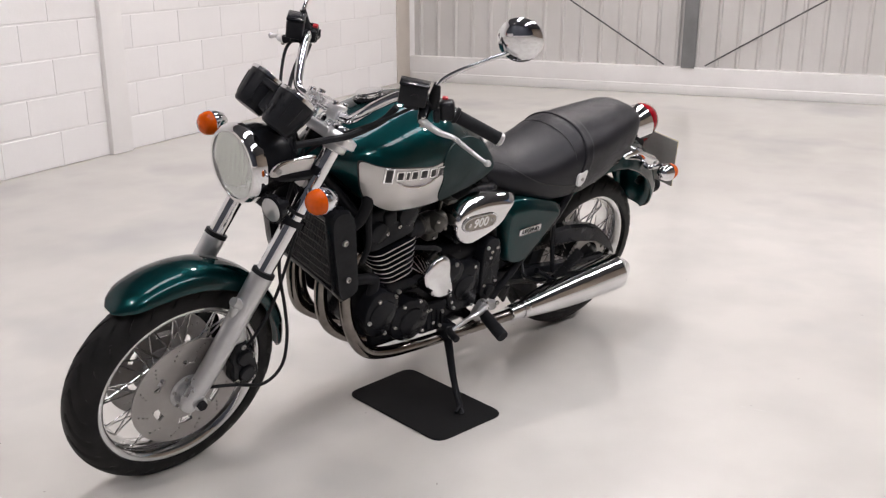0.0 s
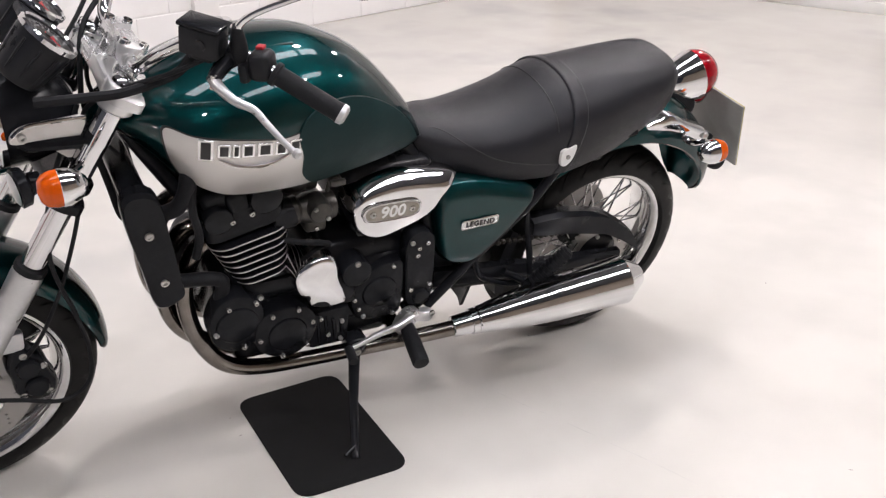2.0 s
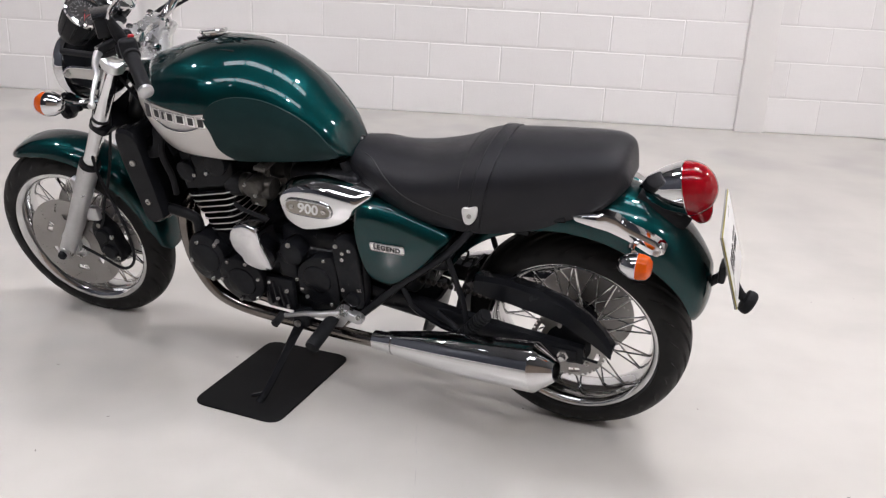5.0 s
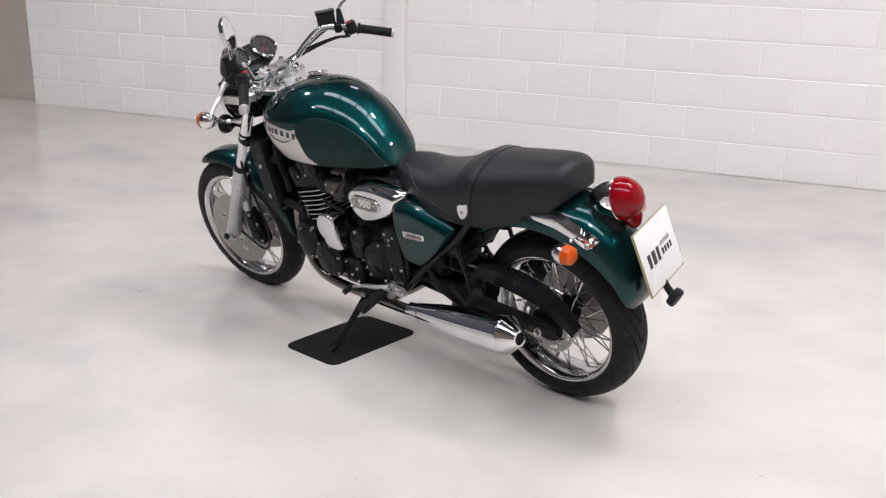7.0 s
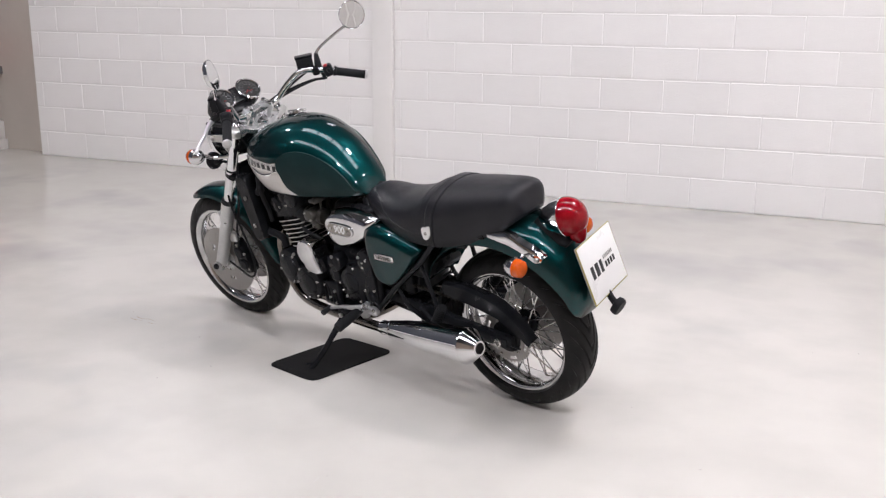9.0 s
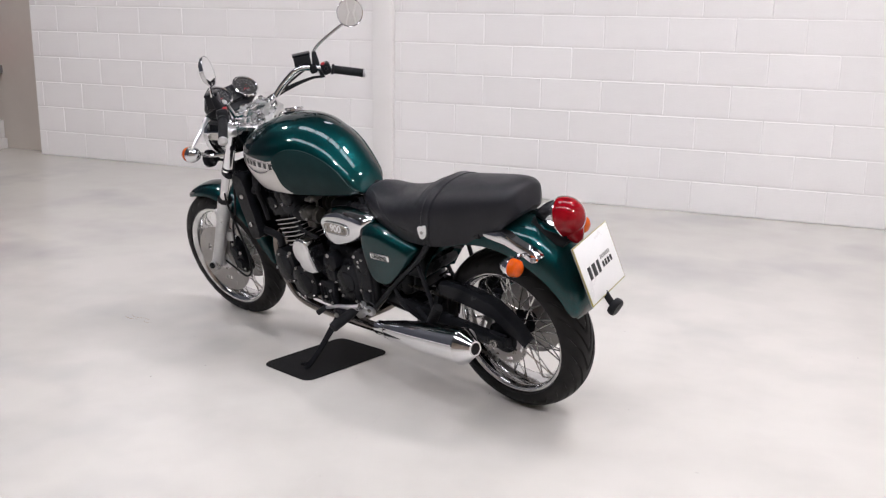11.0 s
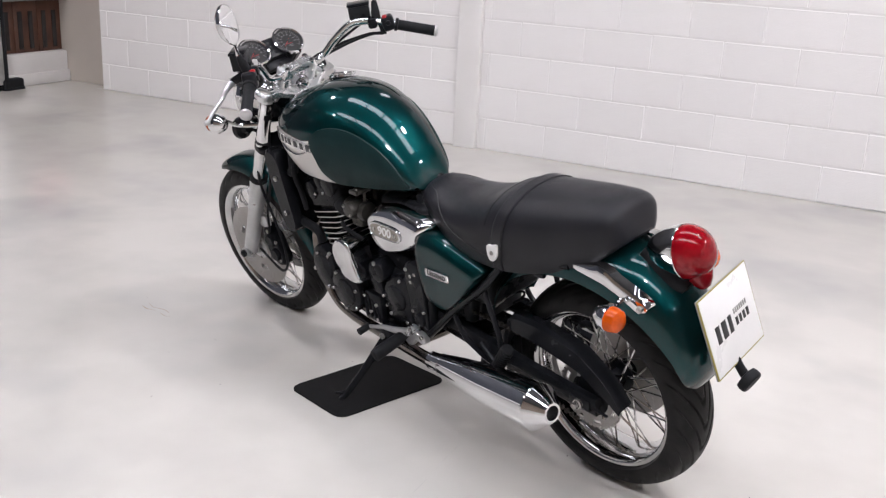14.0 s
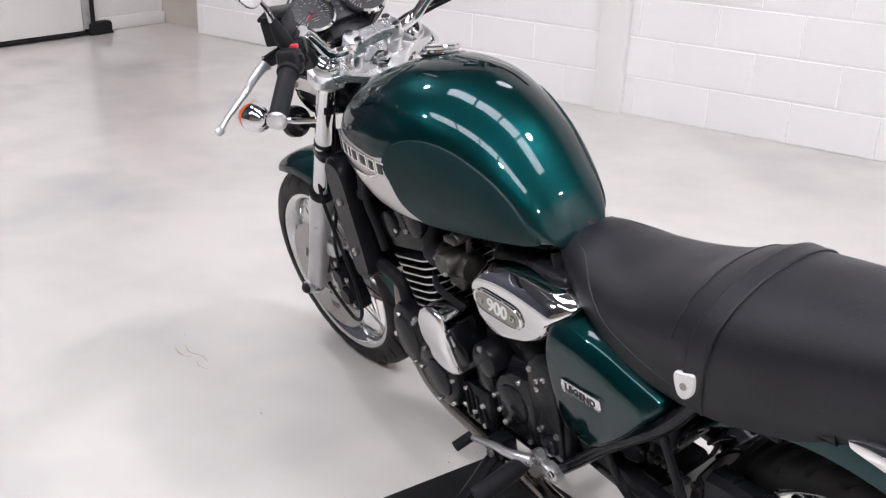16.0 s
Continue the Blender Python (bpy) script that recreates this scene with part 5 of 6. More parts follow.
for s in (1, -1):
    gen = bp("generator_cover", [dome([(1.140, 0.494), (1.100, 0.487), (1.068, 0.455), (1.062, 0.41), (1.080, 0.355), (1.111, 0.336), (1.146, 0.341), (1.175, 0.366), (1.188, 0.42), (1.172, 0.472)], 0.13, 0.176, ((0, 1), (0.75, 1), (0.93, 0.96), (1, 0.88)), flip=s), cyl_y(1.126, 0.415, 0.17 * s, 0.182 * s, 0.048, 32, 0.006)], ENGINE, label="round black engine side cover")
    part("cover_bolt", [bolt((x, 0.174 * s, z), (0, s, 0), 0.0062, 0.009) for x, z in ((1.145, 0.466), (1.173, 0.401), (1.085, 0.468), (1.075, 0.482), (1.110, 0.350))], BOLT, gen)
    lower = bp("clutch_cover", [dome([(1.017, 0.438), (0.965, 0.427), (0.938, 0.385), (0.944, 0.332), (0.985, 0.292), (1.045, 0.298), (1.083, 0.338), (1.083, 0.398), (1.058, 0.430)], 0.13, 0.180, ((0, 1), (0.75, 1), (0.93, 0.96), (1, 0.88)), flip=s), cyl_y(1.010, 0.362, 0.172 * s, 0.186 * s, 0.046, 32, 0.006)], ENGINE, label="black lower engine cover")
    part("cover_bolt", [bolt((x, 0.178 * s, z), (0, s, 0), 0.006, 0.009) for x, z in ((1.048, 0.423), (0.9875, 0.428), (0.952, 0.384), (1.075, 0.360), (0.962, 0.318), (1.02, 0.300))], BOLT, lower)
    starter = bp("starter_cover", [dome([(1.008, 0.527), (0.995, 0.559), (0.969, 0.576), (0.946, 0.580), (0.921, 0.571), (0.911, 0.546), (0.906, 0.515), (0.884, 0.453), (0.900, 0.439), (0.935, 0.438), (0.967, 0.450), (0.975, 0.470), (0.997, 0.490)], 0.13, 0.212, ((0, 1), (0.80, 1.0), (0.90, 0.985), (0.965, 0.94), (1, 0.84)), flip=s)], CHROME, label="chromed starter cover", angle=50)
    spr = bp("sprocket_cover", [dome([(0.711, 0.546), (0.687, 0.560), (0.656, 0.554), (0.639, 0.522), (0.632, 0.433), (0.634, 0.340), (0.664, 0.330), (0.700, 0.350), (0.712, 0.442), (0.718, 0.507)], 0.12, 0.157, ((0, 1), (0.7, 1), (0.92, 0.95), (1, 0.86)), flip=s), cyl_y(0.664, 0.367, 0.14 * s, 0.168 * s, 0.022)], ENGINE, label="black sprocket cover plate")
    part("cover_bolt", [bolt((x, 0.155 * s, z), (0, s, 0), 0.006, 0.007) for x, z in ((0.703, 0.531), (0.663, 0.525), (0.684, 0.513), (0.686, 0.493), (0.693, 0.392), (0.644, 0.400))], BOLT, spr)
    mid = bp("water_pump_cover", [cyl_y(0.843, 0.482, 0.11 * s, 0.170 * s, 0.038, 28, 0.008), dome([(0.799, 0.470), (0.743, 0.486), (0.716, 0.471), (0.710, 0.344), (0.735, 0.318), (0.819, 0.326), (0.848, 0.405)], 0.11, 0.154, ((0, 1), (0.75, 1), (0.93, 0.95), (1, 0.86)), flip=s), cyl_y(0.775, 0.405, 0.145 * s, 0.160 * s, 0.044, 28, 0.006)], ENGINE, label="black pump cover")
    part("cover_bolt", [bolt((x, 0.152 * s, z), (0, s, 0), 0.0055, 0.008) for x, z in ((0.746, 0.474), (0.838, 0.395), (0.812, 0.340), (0.826, 0.365), (0.735, 0.332))] + [bolt((0.845, 0.168 * s, 0.512), (0, s, 0), 0.007, 0.006)], BOLT, mid)
    web = bp("engine_casting", [box((0.90, 0.150 * s, 0.335), (0.10, 0.03, 0.11), 0.012, 2), box((0.865, 0.145 * s, 0.435), (0.06, 0.03, 0.09), 0.012, 2), box((1.02, 0.13 * s, 0.47), (0.16, 0.03, 0.05), 0.012, 2)], ENGINE, label="black ribbed engine casting")
    for k in range(4):
        part("casting_rib", tube([(0.935 - 0.02 * k, 0.166 * s, 0.385 - 0.01 * k), (0.925 - 0.02 * k, 0.168 * s, 0.30)], 0.004, 6, line=True), ENGINE, web)
    part("casting_bolt", [bolt((x, 0.164 * s, z), (0, s, 0), 0.0055, 0.008) for x, z in ((0.926, 0.372), (0.905, 0.320), (0.872, 0.352), (0.872, 0.300))], BOLT, web)
for y in (-0.12, 0.0, 0.12):
    carb = bp("carburettor", [lathe([(0, 0.030), (0.012, 0.033), (0.02, 0.028), (0.035, 0.034), (0.06, 0.036), (0.075, 0.030), (0.085, 0.033), (0.10, 0.03)], 20, (0.995, y, 0.655), (-1, 0, 0)), box((0.94, y, 0.622), (0.05, 0.048, 0.04), 0.01, 3), cyl_y(0.94, 0.668, y, y + (0.05 if y > 0 else 0.02), 0.026, 20)], CARB, label="dull alloy carburettor")
    part("carburettor_screw", [bolt((0.925, y + (0.05 if y > 0 else 0.02), 0.655), (0, 1, 0), 0.005), bolt((0.955, y + (0.05 if y > 0 else 0.02), 0.682), (0, 1, 0), 0.005), bolt((0.94, y + 0.024, 0.615), (0, 1, 0), 0.005)], BOLT, carb)
    part("inlet_rubber", lathe([(0, 0.032), (0.02, 0.036), (0.05, 0.032)], 18, (1.035, y, 0.652), (-1, 0, 0)), RUBBER, carb)
bp("air_box", box((0.75, 0, 0.65), (0.22, 0.22, 0.15), 0.03, 3), PLASTIC)
bp("battery_tray", [box((0.52, 0, 0.57), (0.26, 0.22, 0.20), 0.03, 3), box((0.565, 0, 0.445), (0.15, 0.20, 0.13), 0.02, 3)], PLASTIC)
bp("inner_mudguard", loft([[(0.47 - 0.05 * f - dx, y, 0.40 + 0.24 * f) for y, dx in ((-0.085, 0.0), (-0.05, 0.012), (0.05, 0.012), (0.085, 0.0), (0.085, -0.01), (0.05, 0.002), (-0.05, 0.002), (-0.085, -0.01))] for f in (0.0, 0.3, 0.6, 1.0)]), PLASTIC, label="black inner mudguard")
bp("linkage_cover", loft([[(0.487 - 0.03 * f - dx, y, 0.235 + 0.115 * f) for y, dx in ((-0.085, 0.0), (-0.05, 0.012), (0.05, 0.012), (0.085, 0.0), (0.085, -0.01), (0.05, 0.002), (-0.05, 0.002), (-0.085, -0.01))] for f in (0.0, 0.3, 0.6, 1.0)]), PLASTIC, label="black suspension linkage cover")
hug = []
for a in np.linspace(-12, 24, 15):
    c, d = math.cos(radians(a)), math.sin(radians(a))
    hug.append([(REAR.x + r * c, y, REAR.z + r * d) for y, r in ((-0.086, 0.300), (-0.078, 0.322), (0.0, 0.331), (0.078, 0.322), (0.086, 0.300), (0.083, 0.300), (0.075, 0.318), (0.0, 0.326), (-0.075, 0.318), (-0.083, 0.300))])
bp("tyre_hugger", loft(hug), PLASTIC, label="black tyre hugger")
tap = bp("fuel_tap", [cyl_y(0.905, 0.733, 0.10, 0.155, 0.014, 16, 0.003), box((0.905, 0.16, 0.735), (0.036, 0.012, 0.014), 0.004), tube([(0.905, 0.12, 0.725), (0.91, 0.12, 0.69)], 0.005, 8, line=True)], CARB, label="dull alloy fuel tap")
for g in (tube([(1.205, 0.10, 0.845), (1.217, 0.15, 0.805), (1.224, 0.155, 0.765), (1.243, 0.15, 0.728), (1.285, 0.14, 0.712)], 0.0165, 14, 6), tube([(1.265, 0.145, 0.545), (1.209, 0.15, 0.543), (1.172, 0.15, 0.536), (1.150, 0.15, 0.522), (1.154, 0.145, 0.475)], 0.0155, 14, 6), tube([(1.03, 0.135, 0.60), (0.985, 0.16, 0.598), (0.945, 0.162, 0.590), (0.91, 0.15, 0.57)], 0.007, 10, 6), tube([(1.20, 0.14, 0.83), (1.215, 0.165, 0.74), (1.20, 0.16, 0.66), (1.205, 0.15, 0.60)], 0.009, 10, 6)):
    bp("coolant_hose", g, RUBBER, label="black coolant hose")
for y in (0.12, 0.02, -0.1):
    bp("ignition_lead", tube([(1.12, y, 0.755), (1.10, y, 0.78), (1.02, y * 0.8, 0.76), (0.93, y * 0.6, 0.745)], 0.0045, 8, 6), RUBBER)

# radiator
rad_m = Matrix.Translation((1.292, 0, 0.640)) @ Matrix.Rotation(radians(12), 4, 'Y')
rad = bp("radiator", [box((0, 0, 0), (0.035, 0.32, 0.215), 0.004), box((0, 0, 0.125), (0.05, 0.33, 0.045), 0.014, 3), box((0, 0, -0.118), (0.045, 0.32, 0.03), 0.01, 3)], SATIN, label="black radiator behind the forks", m=rad_m)
fin_mesh = mesh_of("fin", box((0.0185, 0, 0), (0.004, 0.0025, 0.22), 0), ENGINE)
for y in np.linspace(-0.152, 0.152, 42):
    share("fin", fin_mesh, rad, Matrix.Translation((0, y, 0)))
row_mesh = mesh_of("cooling_tube", box((0.019, 0, 0), (0.005, 0.31, 0.003), 0), ENGINE)
for z in np.linspace(-0.10, 0.10, 8):
    share("cooling_tube", row_mesh, rad, Matrix.Translation((0, 0, z)))
for s in (1, -1):
    guard = part("radiator_side_guard", [dome([(0.03, 0.145), (-0.034, 0.14), (-0.038, 0.03), (-0.034, -0.08), (-0.026, -0.122), (0.027, -0.126), (0.034, -0.04)], 0.150, 0.186, ((0, 1), (0.8, 1), (1, 0.94)), flip=s)], SATIN, rad, "black radiator side guard")
    for z in (0.060, -0.062):
        part("guard_bolt", [bolt((0.0, 0.186 * s, z), (0, s, 0), 0.009, 0.006)], BOLT, rad)

# exhaust
for s in (1, -1):
    y = 0.165 * s
    bp("exhaust_header", tube([(1.13, 0.085 * s, 0.60), (1.190, 0.095 * s, 0.578), (1.223, 0.112 * s, 0.500), (1.215, 0.124 * s, 0.406), (1.181, 0.130 * s, 0.320), (1.131, 0.133 * s, 0.264), (1.058, 0.135 * s, 0.239), (0.958, 0.140 * s, 0.233), (0.80, 0.160 * s, 0.244), (0.66, 0.186 * s, 0.263), (0.555, 0.20 * s, 0.275)], 0.0195, 20, 8), DULLCHROME, label="heat-tinted steel exhaust pipe")
    d = Vector((0.045 - 0.575, 0.045 * s, 0.072)).normalized()
    o = Vector((0.585, 0.197 * s, 0.276))
    muf = bp("silencer", lathe([(0, 0.0240), (0.002, 0.0270), (0.058, 0.0290), (0.06, 0.0310), (0.066, 0.0310), (0.07, 0.0351), (0.16, 0.0480), (0.28, 0.0585), (0.4, 0.0622), (0.480, 0.0650), (0.484, 0.0640), (0.530, 0.0325), (0.536, 0.0270), (0.536, 0.0205), (0.49, 0.0195)], 48, o, d), CHROME, label="chromed tapered silencer", angle=12)
    part("silencer_bore", lathe([(0.505, 0.0198), (0.5055, 0.0)], 24, o, d), INK, muf)
    part("clamp_ring", lathe([(0.050, 0.0295), (0.050, 0.033), (0.064, 0.034), (0.064, 0.030)], 40, o, d), CHROME, muf, "chromed clamp ring")
for yy, xx in ((0.03, 0.0), (-0.10, 0.01)):
    bp("exhaust_header", tube([(1.13, yy, 0.60), (1.20, yy, 0.585), (1.245 + xx, yy, 0.51), (1.250 + xx, yy + 0.01, 0.42), (1.225 + xx, yy + 0.02, 0.345), (1.17, yy + 0.04, 0.30), (1.09, yy + 0.07, 0.28), (0.95, yy + 0.09, 0.278)], 0.0195, 20, 8), DULLCHROME, label="heat-tinted steel exhaust pipe")
bp("exhaust_link", tube([(0.72, 0.16, 0.27), (0.70, 0.0, 0.262), (0.72, -0.16, 0.27)], 0.02, 14, 6), DULLCHROME)

# frame, swinging arm, drive
frame_g = [tube([on_fork(0.955, 0, -0.05), (1.15, 0, 0.93), (0.95, 0, 0.86), (0.72, 0, 0.78), (0.62, 0, 0.70)], 0.03, 16, 5)]
for s in (1, -1):
    frame_g += [tube([(1.31, 0.05 * s, 0.86), (1.24, 0.10 * s, 0.76), (1.20, 0.12 * s, 0.71)], 0.016, 12, 5),
                tube([(0.70, 0.06 * s, 0.74), (0.66, 0.085 * s, 0.66), (0.645, 0.12 * s, 0.50), (0.64, 0.13 * s, 0.36), (0.68, 0.12 * s, 0.30)], 0.02, 14, 5),
                tube([(0.66, 0.075 * s, 0.70), (0.45, 0.10 * s, 0.685), (0.28, 0.11 * s, 0.69), (0.08, 0.112 * s, 0.715)], 0.014, 12, 5),
                tube([(0.640, 0.150 * s, 0.322), (0.58, 0.148 * s, 0.382), (0.523, 0.146 * s, 0.440), (0.45, 0.144 * s, 0.506), (0.383, 0.140 * s, 0.565), (0.325, 0.132 * s, 0.635), (0.285, 0.126 * s, 0.70)], 0.0125, 12, 6)]
bp("frame", frame_g, FRAME, label="black painted tubular frame")
for s in (1, -1):
    bp("footrest_hanger", [tube([(0.385, 0.138 * s, 0.555), (0.362, 0.134 * s, 0.470), (0.346, 0.134 * s, 0.412), (0.335, 0.142 * s, 0.345)], 0.0085, 10, 6), tube([(0.520, 0.144 * s, 0.440), (0.490, 0.142 * s, 0.375), (0.446, 0.140 * s, 0.345), (0.39, 0.142 * s, 0.325), (0.345, 0.146 * s, 0.330)], 0.0085, 10, 6)], FRAME, label="black tubular footrest hanger")
    bp("seat_bracket", [box((0.235, 0.112 * s, 0.672), (0.13, 0.02, 0.05), 0.008, 2), box((0.18, 0.108 * s, 0.695), (0.03, 0.02, 0.04), 0.006, 2)], FRAME, label="black bracket under the seat")
for s in (1, -1):
    bp("swinging_arm", [loft([[(x, 0.105 * s + w * a, z + h * b) for a, b in ((-1, -0.7), (-0.7, -1), (0.7, -1), (1, -0.7), (1, 0.7), (0.7, 1), (-0.7, 1), (-1, 0.7))] for x, z, w, h in ((0.64, 0.372, 0.02, 0.030), (0.5, 0.352, 0.018, 0.028), (0.3, 0.328, 0.016, 0.026), (0.12, 0.312, 0.015, 0.026), (0.02, 0.305, 0.013, 0.026))])], FRAME, label="black box-section swinging arm")
    bp("rear_axle_nut", lathe([(0, 0.016), (0.014, 0.016), (0.016, 0.011), (0.028, 0.009), (0.028, 0)], 6, (REAR.x, 0.118 * s, REAR.z), (0, s, 0)), BOLT, label="bright axle nut")
    bp("chain_adjuster", [box((REAR.x, 0.121 * s, REAR.z), (0.07, 0.006, 0.036), 0.004), tube([(0.02, 0.118 * s, 0.304), (-0.02, 0.118 * s, 0.300)], 0.004, 8, line=True)], SATIN)
bp("suspension_linkage", [box((0.535, 0, 0.325), (0.16, 0.12, 0.06), 0.02, 3)], SATIN, label="black suspension linkage")
bp("swinging_arm_bridge", box((0.55, 0, 0.362), (0.07, 0.20, 0.05), 0.015), FRAME)
# chain guard
cg = []
for x, z, h in ((0.325, 0.474, 0.035), (0.29, 0.477, 0.045), (0.24, 0.478, 0.052), (0.16, 0.466, 0.055), (0.08, 0.445, 0.052), (0.02, 0.405, 0.045), (-0.02, 0.368, 0.034), (-0.051, 0.325, 0.015)):
    cg.append([(x, 0.055, z), (x, 0.09, z + 0.006), (x, 0.105, z - 0.002), (x, 0.110, z - h), (x, 0.106, z - h), (x, 0.100, z - 0.008), (x, 0.055, z - 0.005)])
bp("chain_guard", loft([[Vector(p) for p in r] for r in cg]), SATIN, label="black chain guard")
teeth = ring_with_holes([0.062, 0.078, 0.09, 0.098, 0.104], 86, lambda j, i: (j == 3 and i % 2 == 0) or (j == 1 and i % 14 in (3, 4, 5, 6, 7)), 0.006, 0.088)
sprocket = bp("rear_sprocket", moved(teeth, Matrix.Translation(REAR)), DISC, label="bright steel rear sprocket")
part("carrier", moved(lathe([(0.03, 0.058), (0.086, 0.066), (0.094, 0.056), (0.098, 0.030), (0.100, 0.0)], 32), Matrix.Translation(REAR)), SATIN, sprocket, "black sprocket carrier")
bp("sprocket_bolt", [bolt((REAR.x + 0.07 * math.cos(a), 0.091, REAR.z + 0.07 * math.sin(a)), (0, 1, 0), 0.006) for a in np.linspace(0, 2 * math.pi, 6)[:-1]], BOLT)
for p0, p1 in (((0.665, 0.435), (0.10, 0.408)), ((0.665, 0.365), (0.10, 0.212))):
    n, links = 34, []
    for k in range(n):
        f = k / n
        links.append(box((p0[0] + (p1[0] - p0[0]) * f, 0.088, p0[1] + (p1[1] - p0[1]) * f), (0.0125, 0.016 if k % 2 else 0.012, 0.0125), 0.003, 1))
    bp("drive_chain", links, CHAIN, label="oily steel drive chain")
for s in (1, -1):
    shock = bp("shock_spring", [tube([(0.42 - 0.10 * k / 60 + 0.018 * math.cos(k * 0.62) * 0.2, 0.0 + 0.024 * math.cos(k * 0.62), 0.50 + 0.024 * math.sin(k * 0.62) * 0.3 - 0.12 * k / 60) for k in range(61)], 0.004, 6, 1)], SATIN) if s > 0 else None
    peg = bp("pillion_footrest", tube([(0.336, 0.165 * s, 0.332), (0.262, 0.185 * s, 0.432)], 0.0155, 14, line=True), RUBBER, label="black ribbed rubber pillion footrest")
    for k in range(10):
        part("rib", tube([(0.336 - 0.0074 * k, (0.165 + 0.002 * k) * s, 0.332 + 0.010 * k), (0.332 - 0.0074 * k, (0.166 + 0.002 * k) * s, 0.337 + 0.010 * k)], 0.0195, 14, line=True), RUBBER, peg)
    part("footrest_hinge", [box((0.345, 0.16 * s, 0.322), (0.034, 0.03, 0.03), 0.006), tube([(0.345, 0.15 * s, 0.322), (0.42, 0.14 * s, 0.37)], 0.010, 10, line=True)], FRAME, peg)
    rest = bp("rider_footrest", [tube([(0.708, 0.185 * s, 0.318), (0.715, 0.215 * s, 0.310), (0.724, 0.30 * s, 0.292)], [0.013, 0.0195, 0.0205], 16, 5)], RUBBER, label="black rubber footrest")
    part("footrest_bracket", [dome([(0.732, 0.292), (0.724, 0.318), (0.703, 0.341), (0.681, 0.340), (0.664, 0.330), (0.636, 0.326), (0.632, 0.306), (0.645, 0.298), (0.668, 0.308), (0.680, 0.300), (0.700, 0.272), (0.72, 0.274)], 0.158, 0.180, ((0, 1), (0.85, 1), (1, 0.9)), n=3, flip=s)], ALUCAST, rest, "cast alloy footrest bracket")
    part("footrest_end", lathe([(0, 0.0205), (0.006, 0.019), (0.007, 0)], 16, (0.724, 0.30 * s, 0.292), (0.1, s, -0.2)), RUBBER, rest)
    part("bracket_bolt", [bolt((0.64, 0.182 * s, 0.326), (0, s, 0), 0.008), bolt((0.69, 0.182 * s, 0.338), (0, s, 0), 0.006)], BOLT, rest)
lever = bp("gear_lever", tube([(0.695, 0.186, 0.328), (0.745, 0.204, 0.327), (0.790, 0.208, 0.322), (0.835, 0.210, 0.308), (0.868, 0.212, 0.300)], [0.013, 0.0095, 0.0075, 0.006, 0.006], 12, 6), ALUCAST, label="alloy gear lever")
part("toe_rubber", tube([(0.868, 0.208, 0.300), (0.872, 0.250, 0.293)], 0.0115, 12, line=True), RUBBER, lever, "black rubber toe piece")
stand = bp("side_stand", [tube([(0.828, 0.155, 0.262), (0.842, 0.19, 0.235), (0.868, 0.262, 0.155), (0.886, 0.325, 0.098), (0.895, 0.352, 0.082)], [0.017, 0.014, 0.011, 0.0105, 0.010], 12, 6), box((0.832, 0.16, 0.268), (0.05, 0.05, 0.05), 0.01, 3), moved(box((0, 0, 0), (0.055, 0.05, 0.007), 0.003), pose(0.897, 0.36, 0.0795, 11.5, 0, 0)), tube([(0.89, 0.33, 0.10), (0.92, 0.345, 0.095)], 0.005, 8, line=True)], FRAME, label="black steel side stand, folded out")
part("stand_bolt", bolt((0.836, 0.186, 0.262), (0, 1, 0), 0.010, 0.008), BOLT, stand)

# tail: brackets, indicators, lamp, plate
for s in (1, -1):
    # upper and lower edge of the bracket from its broad front end to the bolt
    edges = (((0.062, 0.731), (0.048, 0.717)), ((0.02, 0.740), (0.01, 0.708)), ((-0.015, 0.747), (-0.03, 0.700)), ((-0.043, 0.741), (-0.05, 0.693)), ((-0.066, 0.726), (-0.076, 0.685)), ((-0.10, 0.713), (-0.105, 0.670)), ((-0.138, 0.699), (-0.128, 0.657)), ((-0.158, 0.687), (-0.148, 0.660)), ((-0.165, 0.677), (-0.161, 0.668)))
    rail = bp("tail_bracket", loft([[(a, 0.094 * s, b), (a, 0.120 * s, b), (a + (c - a) * 0.15, 0.126 * s, b + (d - b) * 0.15), ((a + c) / 2, 0.129 * s, (b + d) / 2), (c + (a - c) * 0.12, 0.127 * s, d + (b - d) * 0.12), (c, 0.121 * s, d), (c, 0.094 * s, d)] for (a, b), (c, d) in edges]), CHROME, label="chromed tail bracket")
    part("bracket_bolt", bolt((-0.146, 0.130 * s, 0.674), (0, s, 0), 0.009, 0.007), BOLT, rail)
    ic = Vector((-0.116, 0.203 if s > 0 else -0.178, 0.674))
    ind = bp("rear_indicator", lathe([(-0.046, 0.0), (-0.043, 0.012), (-0.033, 0.023), (-0.014, 0.0305), (0.0, 0.032), (0.002, 0.030)], 28, ic, (-1, 0, 0.0)), CHROME, label="chromed bullet indicator")
    part("lens", lathe([(0.0, 0.031), (0.012, 0.031), (0.026, 0.027), (0.034, 0.017), (0.036, 0.0)], 28, ic, (-1, 0, 0.0)), ORANGE, ind, "amber indicator lens")
    part("stem", tube([(-0.085, 0.12 * s, 0.675), (-0.09, 0.145 * s, 0.672), ic + Vector((0.012, -0.02 * s, 0.02))], [0.010, 0.008, 0.008], 10, 4), CHROME, ind, "chromed stem")


def egg(c, axis, prof, sy, seg=36):
    """A turned shape, drawn in or out across the machine."""
    V, F = lathe(prof, seg, (0, 0, 0), axis)
    return [(c[0] + v[0], c[1] + v[1] * sy, c[2] + v[2]) for v in V], F


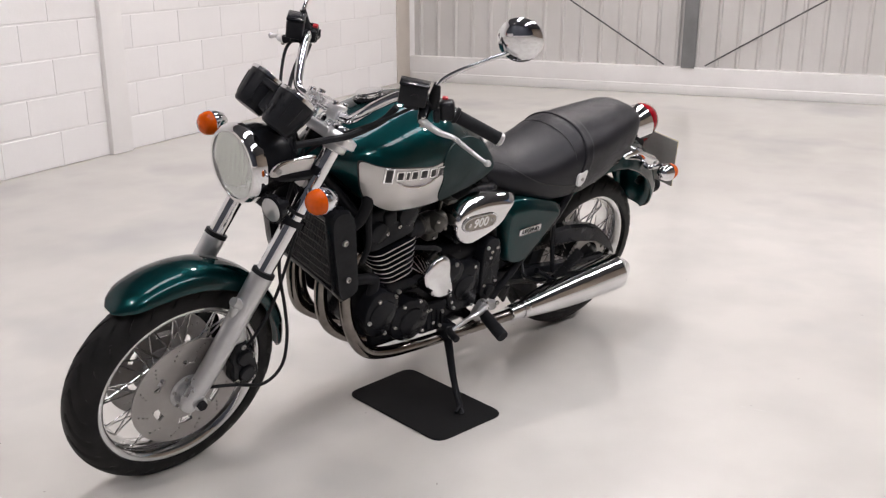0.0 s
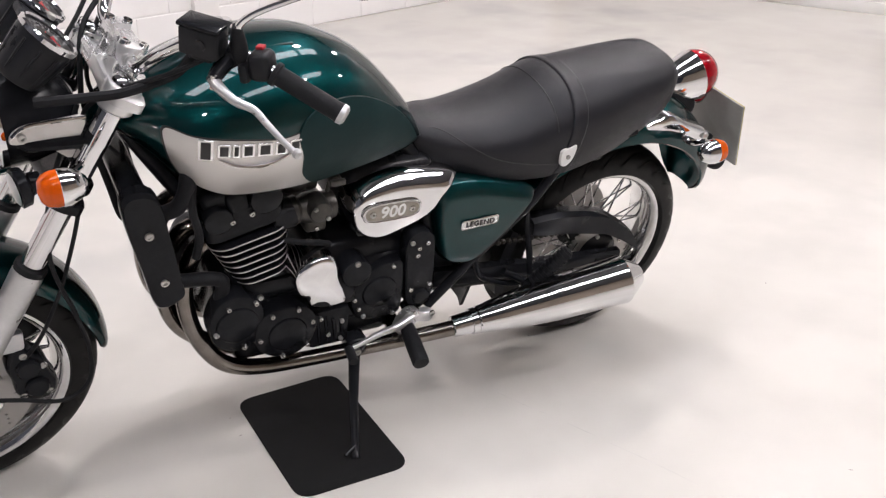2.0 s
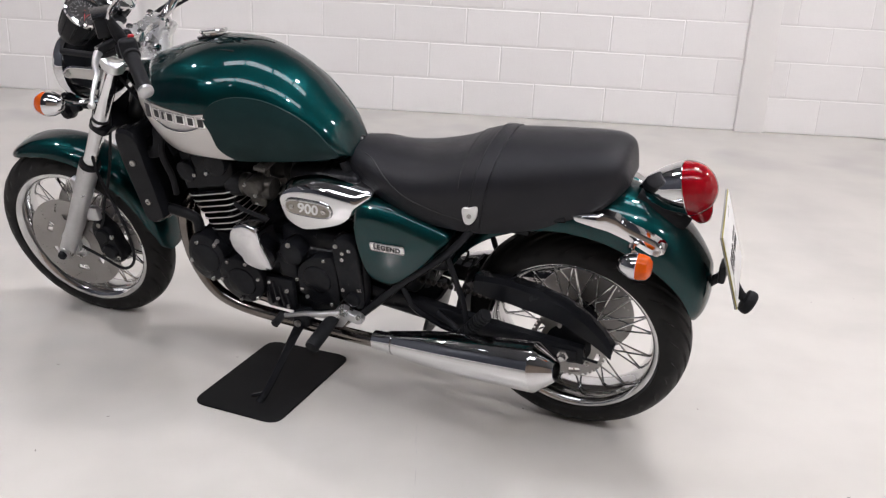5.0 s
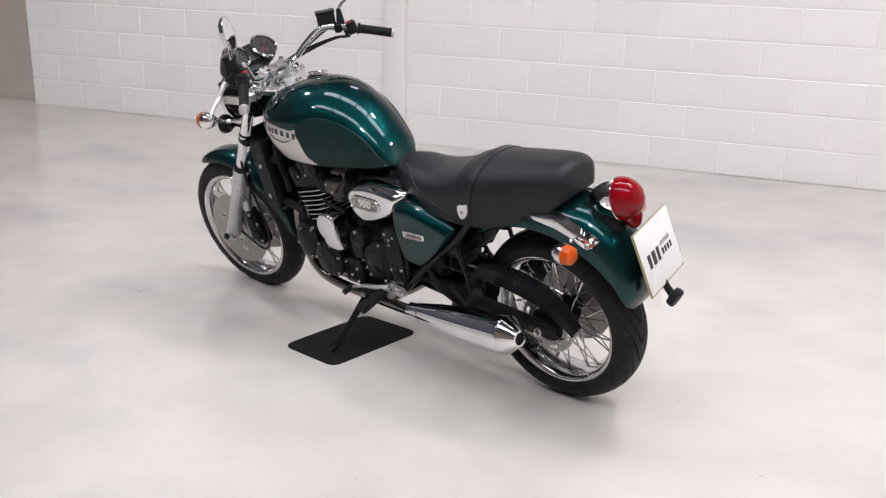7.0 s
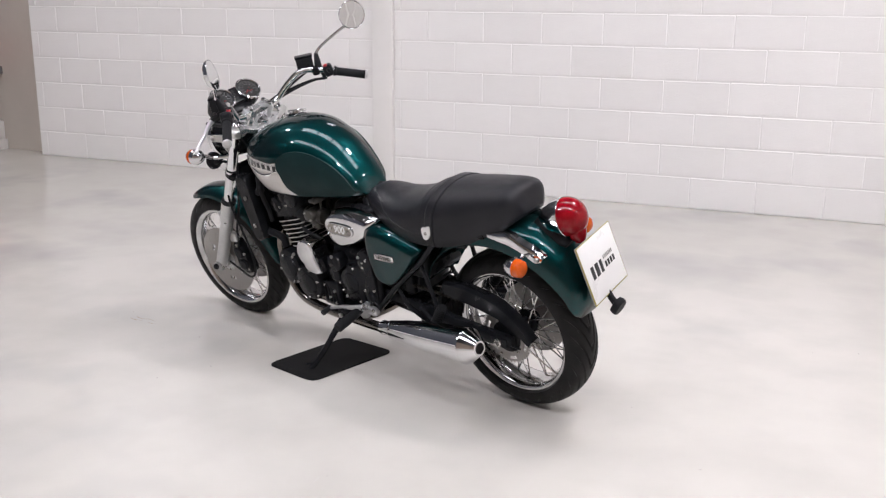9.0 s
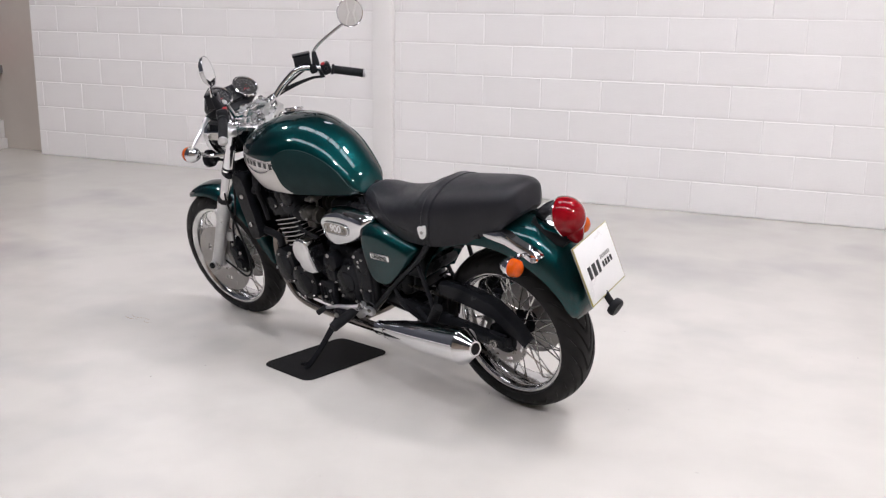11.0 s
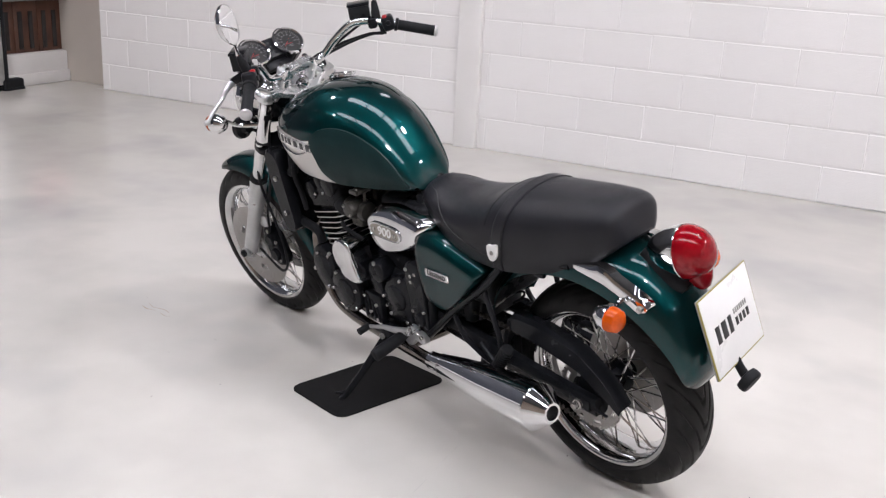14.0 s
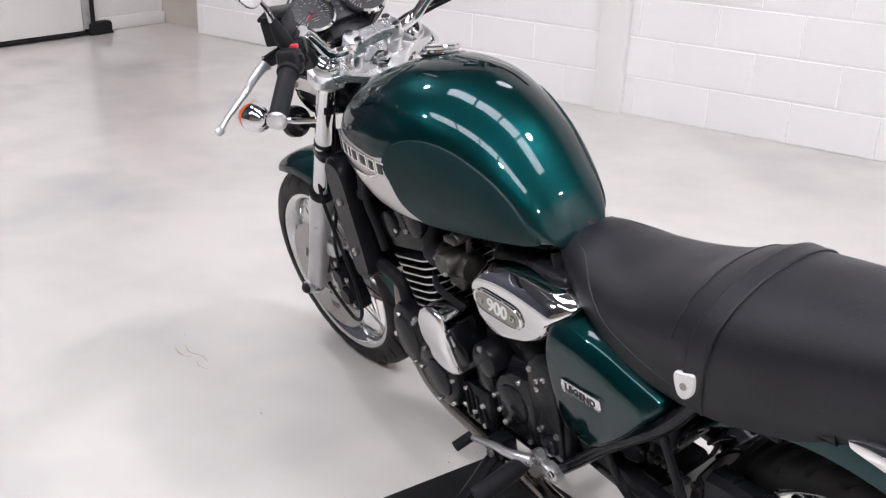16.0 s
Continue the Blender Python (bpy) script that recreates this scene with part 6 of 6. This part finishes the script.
TD = Vector((-math.cos(radians(15)), 0, math.sin(radians(15))))
TL = (-0.181, -0.010, 0.778)
tail = bp("tail_lamp", egg(TL, TD, [(-0.118, 0.0), (-0.112, 0.020), (-0.088, 0.042), (-0.050, 0.058), (-0.012, 0.0665), (0.002, 0.0695), (0.005, 0.0675)], 0.93), CHROME, label="chromed tail lamp with a red lens")
part("lens", egg(TL, TD, [(0.073 * f, 0.0685 * (1 - f ** 2.1) ** 0.5) for f in (0.0, 0.15, 0.3, 0.45, 0.6, 0.72, 0.83, 0.91, 0.97, 0.99, 1.0)], 0.93), RED, tail, "red domed lens")
part("lower_lens", egg((-0.210, -0.010, 0.742), Vector((-0.42, 0, -0.91)).normalized(), [(-0.03, 0.038), (0.010, 0.034), (0.030, 0.027), (0.046, 0.017), (0.052, 0.006), (0.053, 0.0)], 1.0, 28), RED, tail, "red lower lens")
part("gasket", [tube([(-0.07, 0.0, 0.752), (-0.12, 0, 0.728), (-0.17, 0, 0.698), (-0.19, 0, 0.685)], [0.028, 0.040, 0.036, 0.022], 16, 4)], RUBBER, tail, "black rubber mount")
PM = Matrix.Translation((-0.302, -0.010, 0.634)) @ Matrix.Rotation(radians(-3), 4, 'X') @ Matrix.Rotation(radians(15.5), 4, 'Y') @ Matrix.Rotation(radians(6), 4, 'Z')
plate = bp("number_plate", box((0.003, 0, 0), (0.004, 0.226, 0.204), 0.0015), PLATEBACK, label="white number plate with a yellow edge", m=PM)
part("plate_edge", box((-0.0005, 0, 0), (0.003, 0.226, 0.204), 0.001), YELLOW, plate, "yellow edge")
part("plate_face", box((-0.0022, -0.0, 0.001), (0.002, 0.219, 0.197), 0.0006), PLATE, plate, "white face")
for y, w in ((0.068, 0.025), (0.039, 0.028), (0.011, 0.023)):
    part("plate_bar", box((-0.0036, y, -0.004), (0.001, w - 0.007, 0.043), 0.0003), INK, plate, "black printed bar")
for k in range(4):
    part("plate_bar", box((-0.0036, -0.018 - k * 0.017, -0.010), (0.001, 0.011, 0.020), 0.0003), INK, plate, "black printed bar")
for k in range(7):
    part("plate_bar", box((-0.0036, -0.014 - k * 0.0092, 0.016), (0.001, 0.0055, 0.013), 0.0003), PLATEBACK, plate, "grey printed bar")
bp("plate_bracket", [box((-0.290, 0, 0.572), (0.018, 0.05, 0.05), 0.006), tube([(-0.25, 0, 0.52), (-0.29, 0, 0.56)], 0.012, 10, line=True)], PLASTIC, label="black plate bracket")
ref = bp("reflector_stem", tube([(-0.318, 0.000, 0.550), (-0.335, 0.000, 0.520), (-0.350, 0.000, 0.502)], [0.010, 0.011, 0.012], 12, 4), RUBBER, label="black rubber stem below the plate")
part("reflector_cup", lathe([(-0.008, 0.012), (-0.004, 0.028), (0.006, 0.031), (0.016, 0.030), (0.020, 0.026), (0.022, 0)], 28, (-0.352, 0.000, 0.498), (-0.88, 0, -0.45)), RUBBER, ref, "dark round cup")

# ---- blocks of the wall ----
BW, BH, JT = 0.45, 0.225, 0.008
ends = [(-7.03, -3.49), (-3.31, 0.285), (0.457, 3.91)]
rng = random.Random(5)
upper = []
made = {}


def block_mesh(w, gap):
    """A block face; its upright joints are filled with paint where the gap is small."""
    if (w, gap) not in made:
        made[w, gap] = mesh_of("block", box((0, -0.0085, 0), (w - gap, 0.019, BH - JT), 0.0045 if gap > 0.003 else 0.003, 1), WHITE, 30)
    return made[w, gap]


for row in range(23):
    shift = 0.0 if row % 2 else 0.225
    for x0, x1 in ends:
        k = math.floor((x0 - shift) / BW) - 1
        while True:
            a, b = shift + k * BW, shift + (k + 1) * BW
            k += 1
            if a >= x1:
                break
            a2, b2 = max(a, x0), min(b, x1)
            if b2 - a2 < 0.03:
                continue
            z = row * BH + BH / 2
            if z > HIGH:
                continue
            jig = rng.uniform(-0.0012, 0.0012)
            if row < 9:
                gap = 0.0034 if a2 > -3.4 + 0.5 * rng.random() else 0.0006
                share("block", block_mesh(round(b2 - a2, 3), gap), wall_n, Matrix.Translation(((a2 + b2) / 2, jig * (1.0 if gap > 0.003 else 0.3), z + rng.uniform(-0.0012, 0.0012))))
            else:
                upper.append(moved(box((0, -0.0085, 0), (b2 - a2 - JT, 0.019, BH - JT), 0), Matrix.Translation(((a2 + b2) / 2, jig, z))))
tagged(part("upper_blocks", upper, WHITE, wall_n, angle=0), kind="stuff")
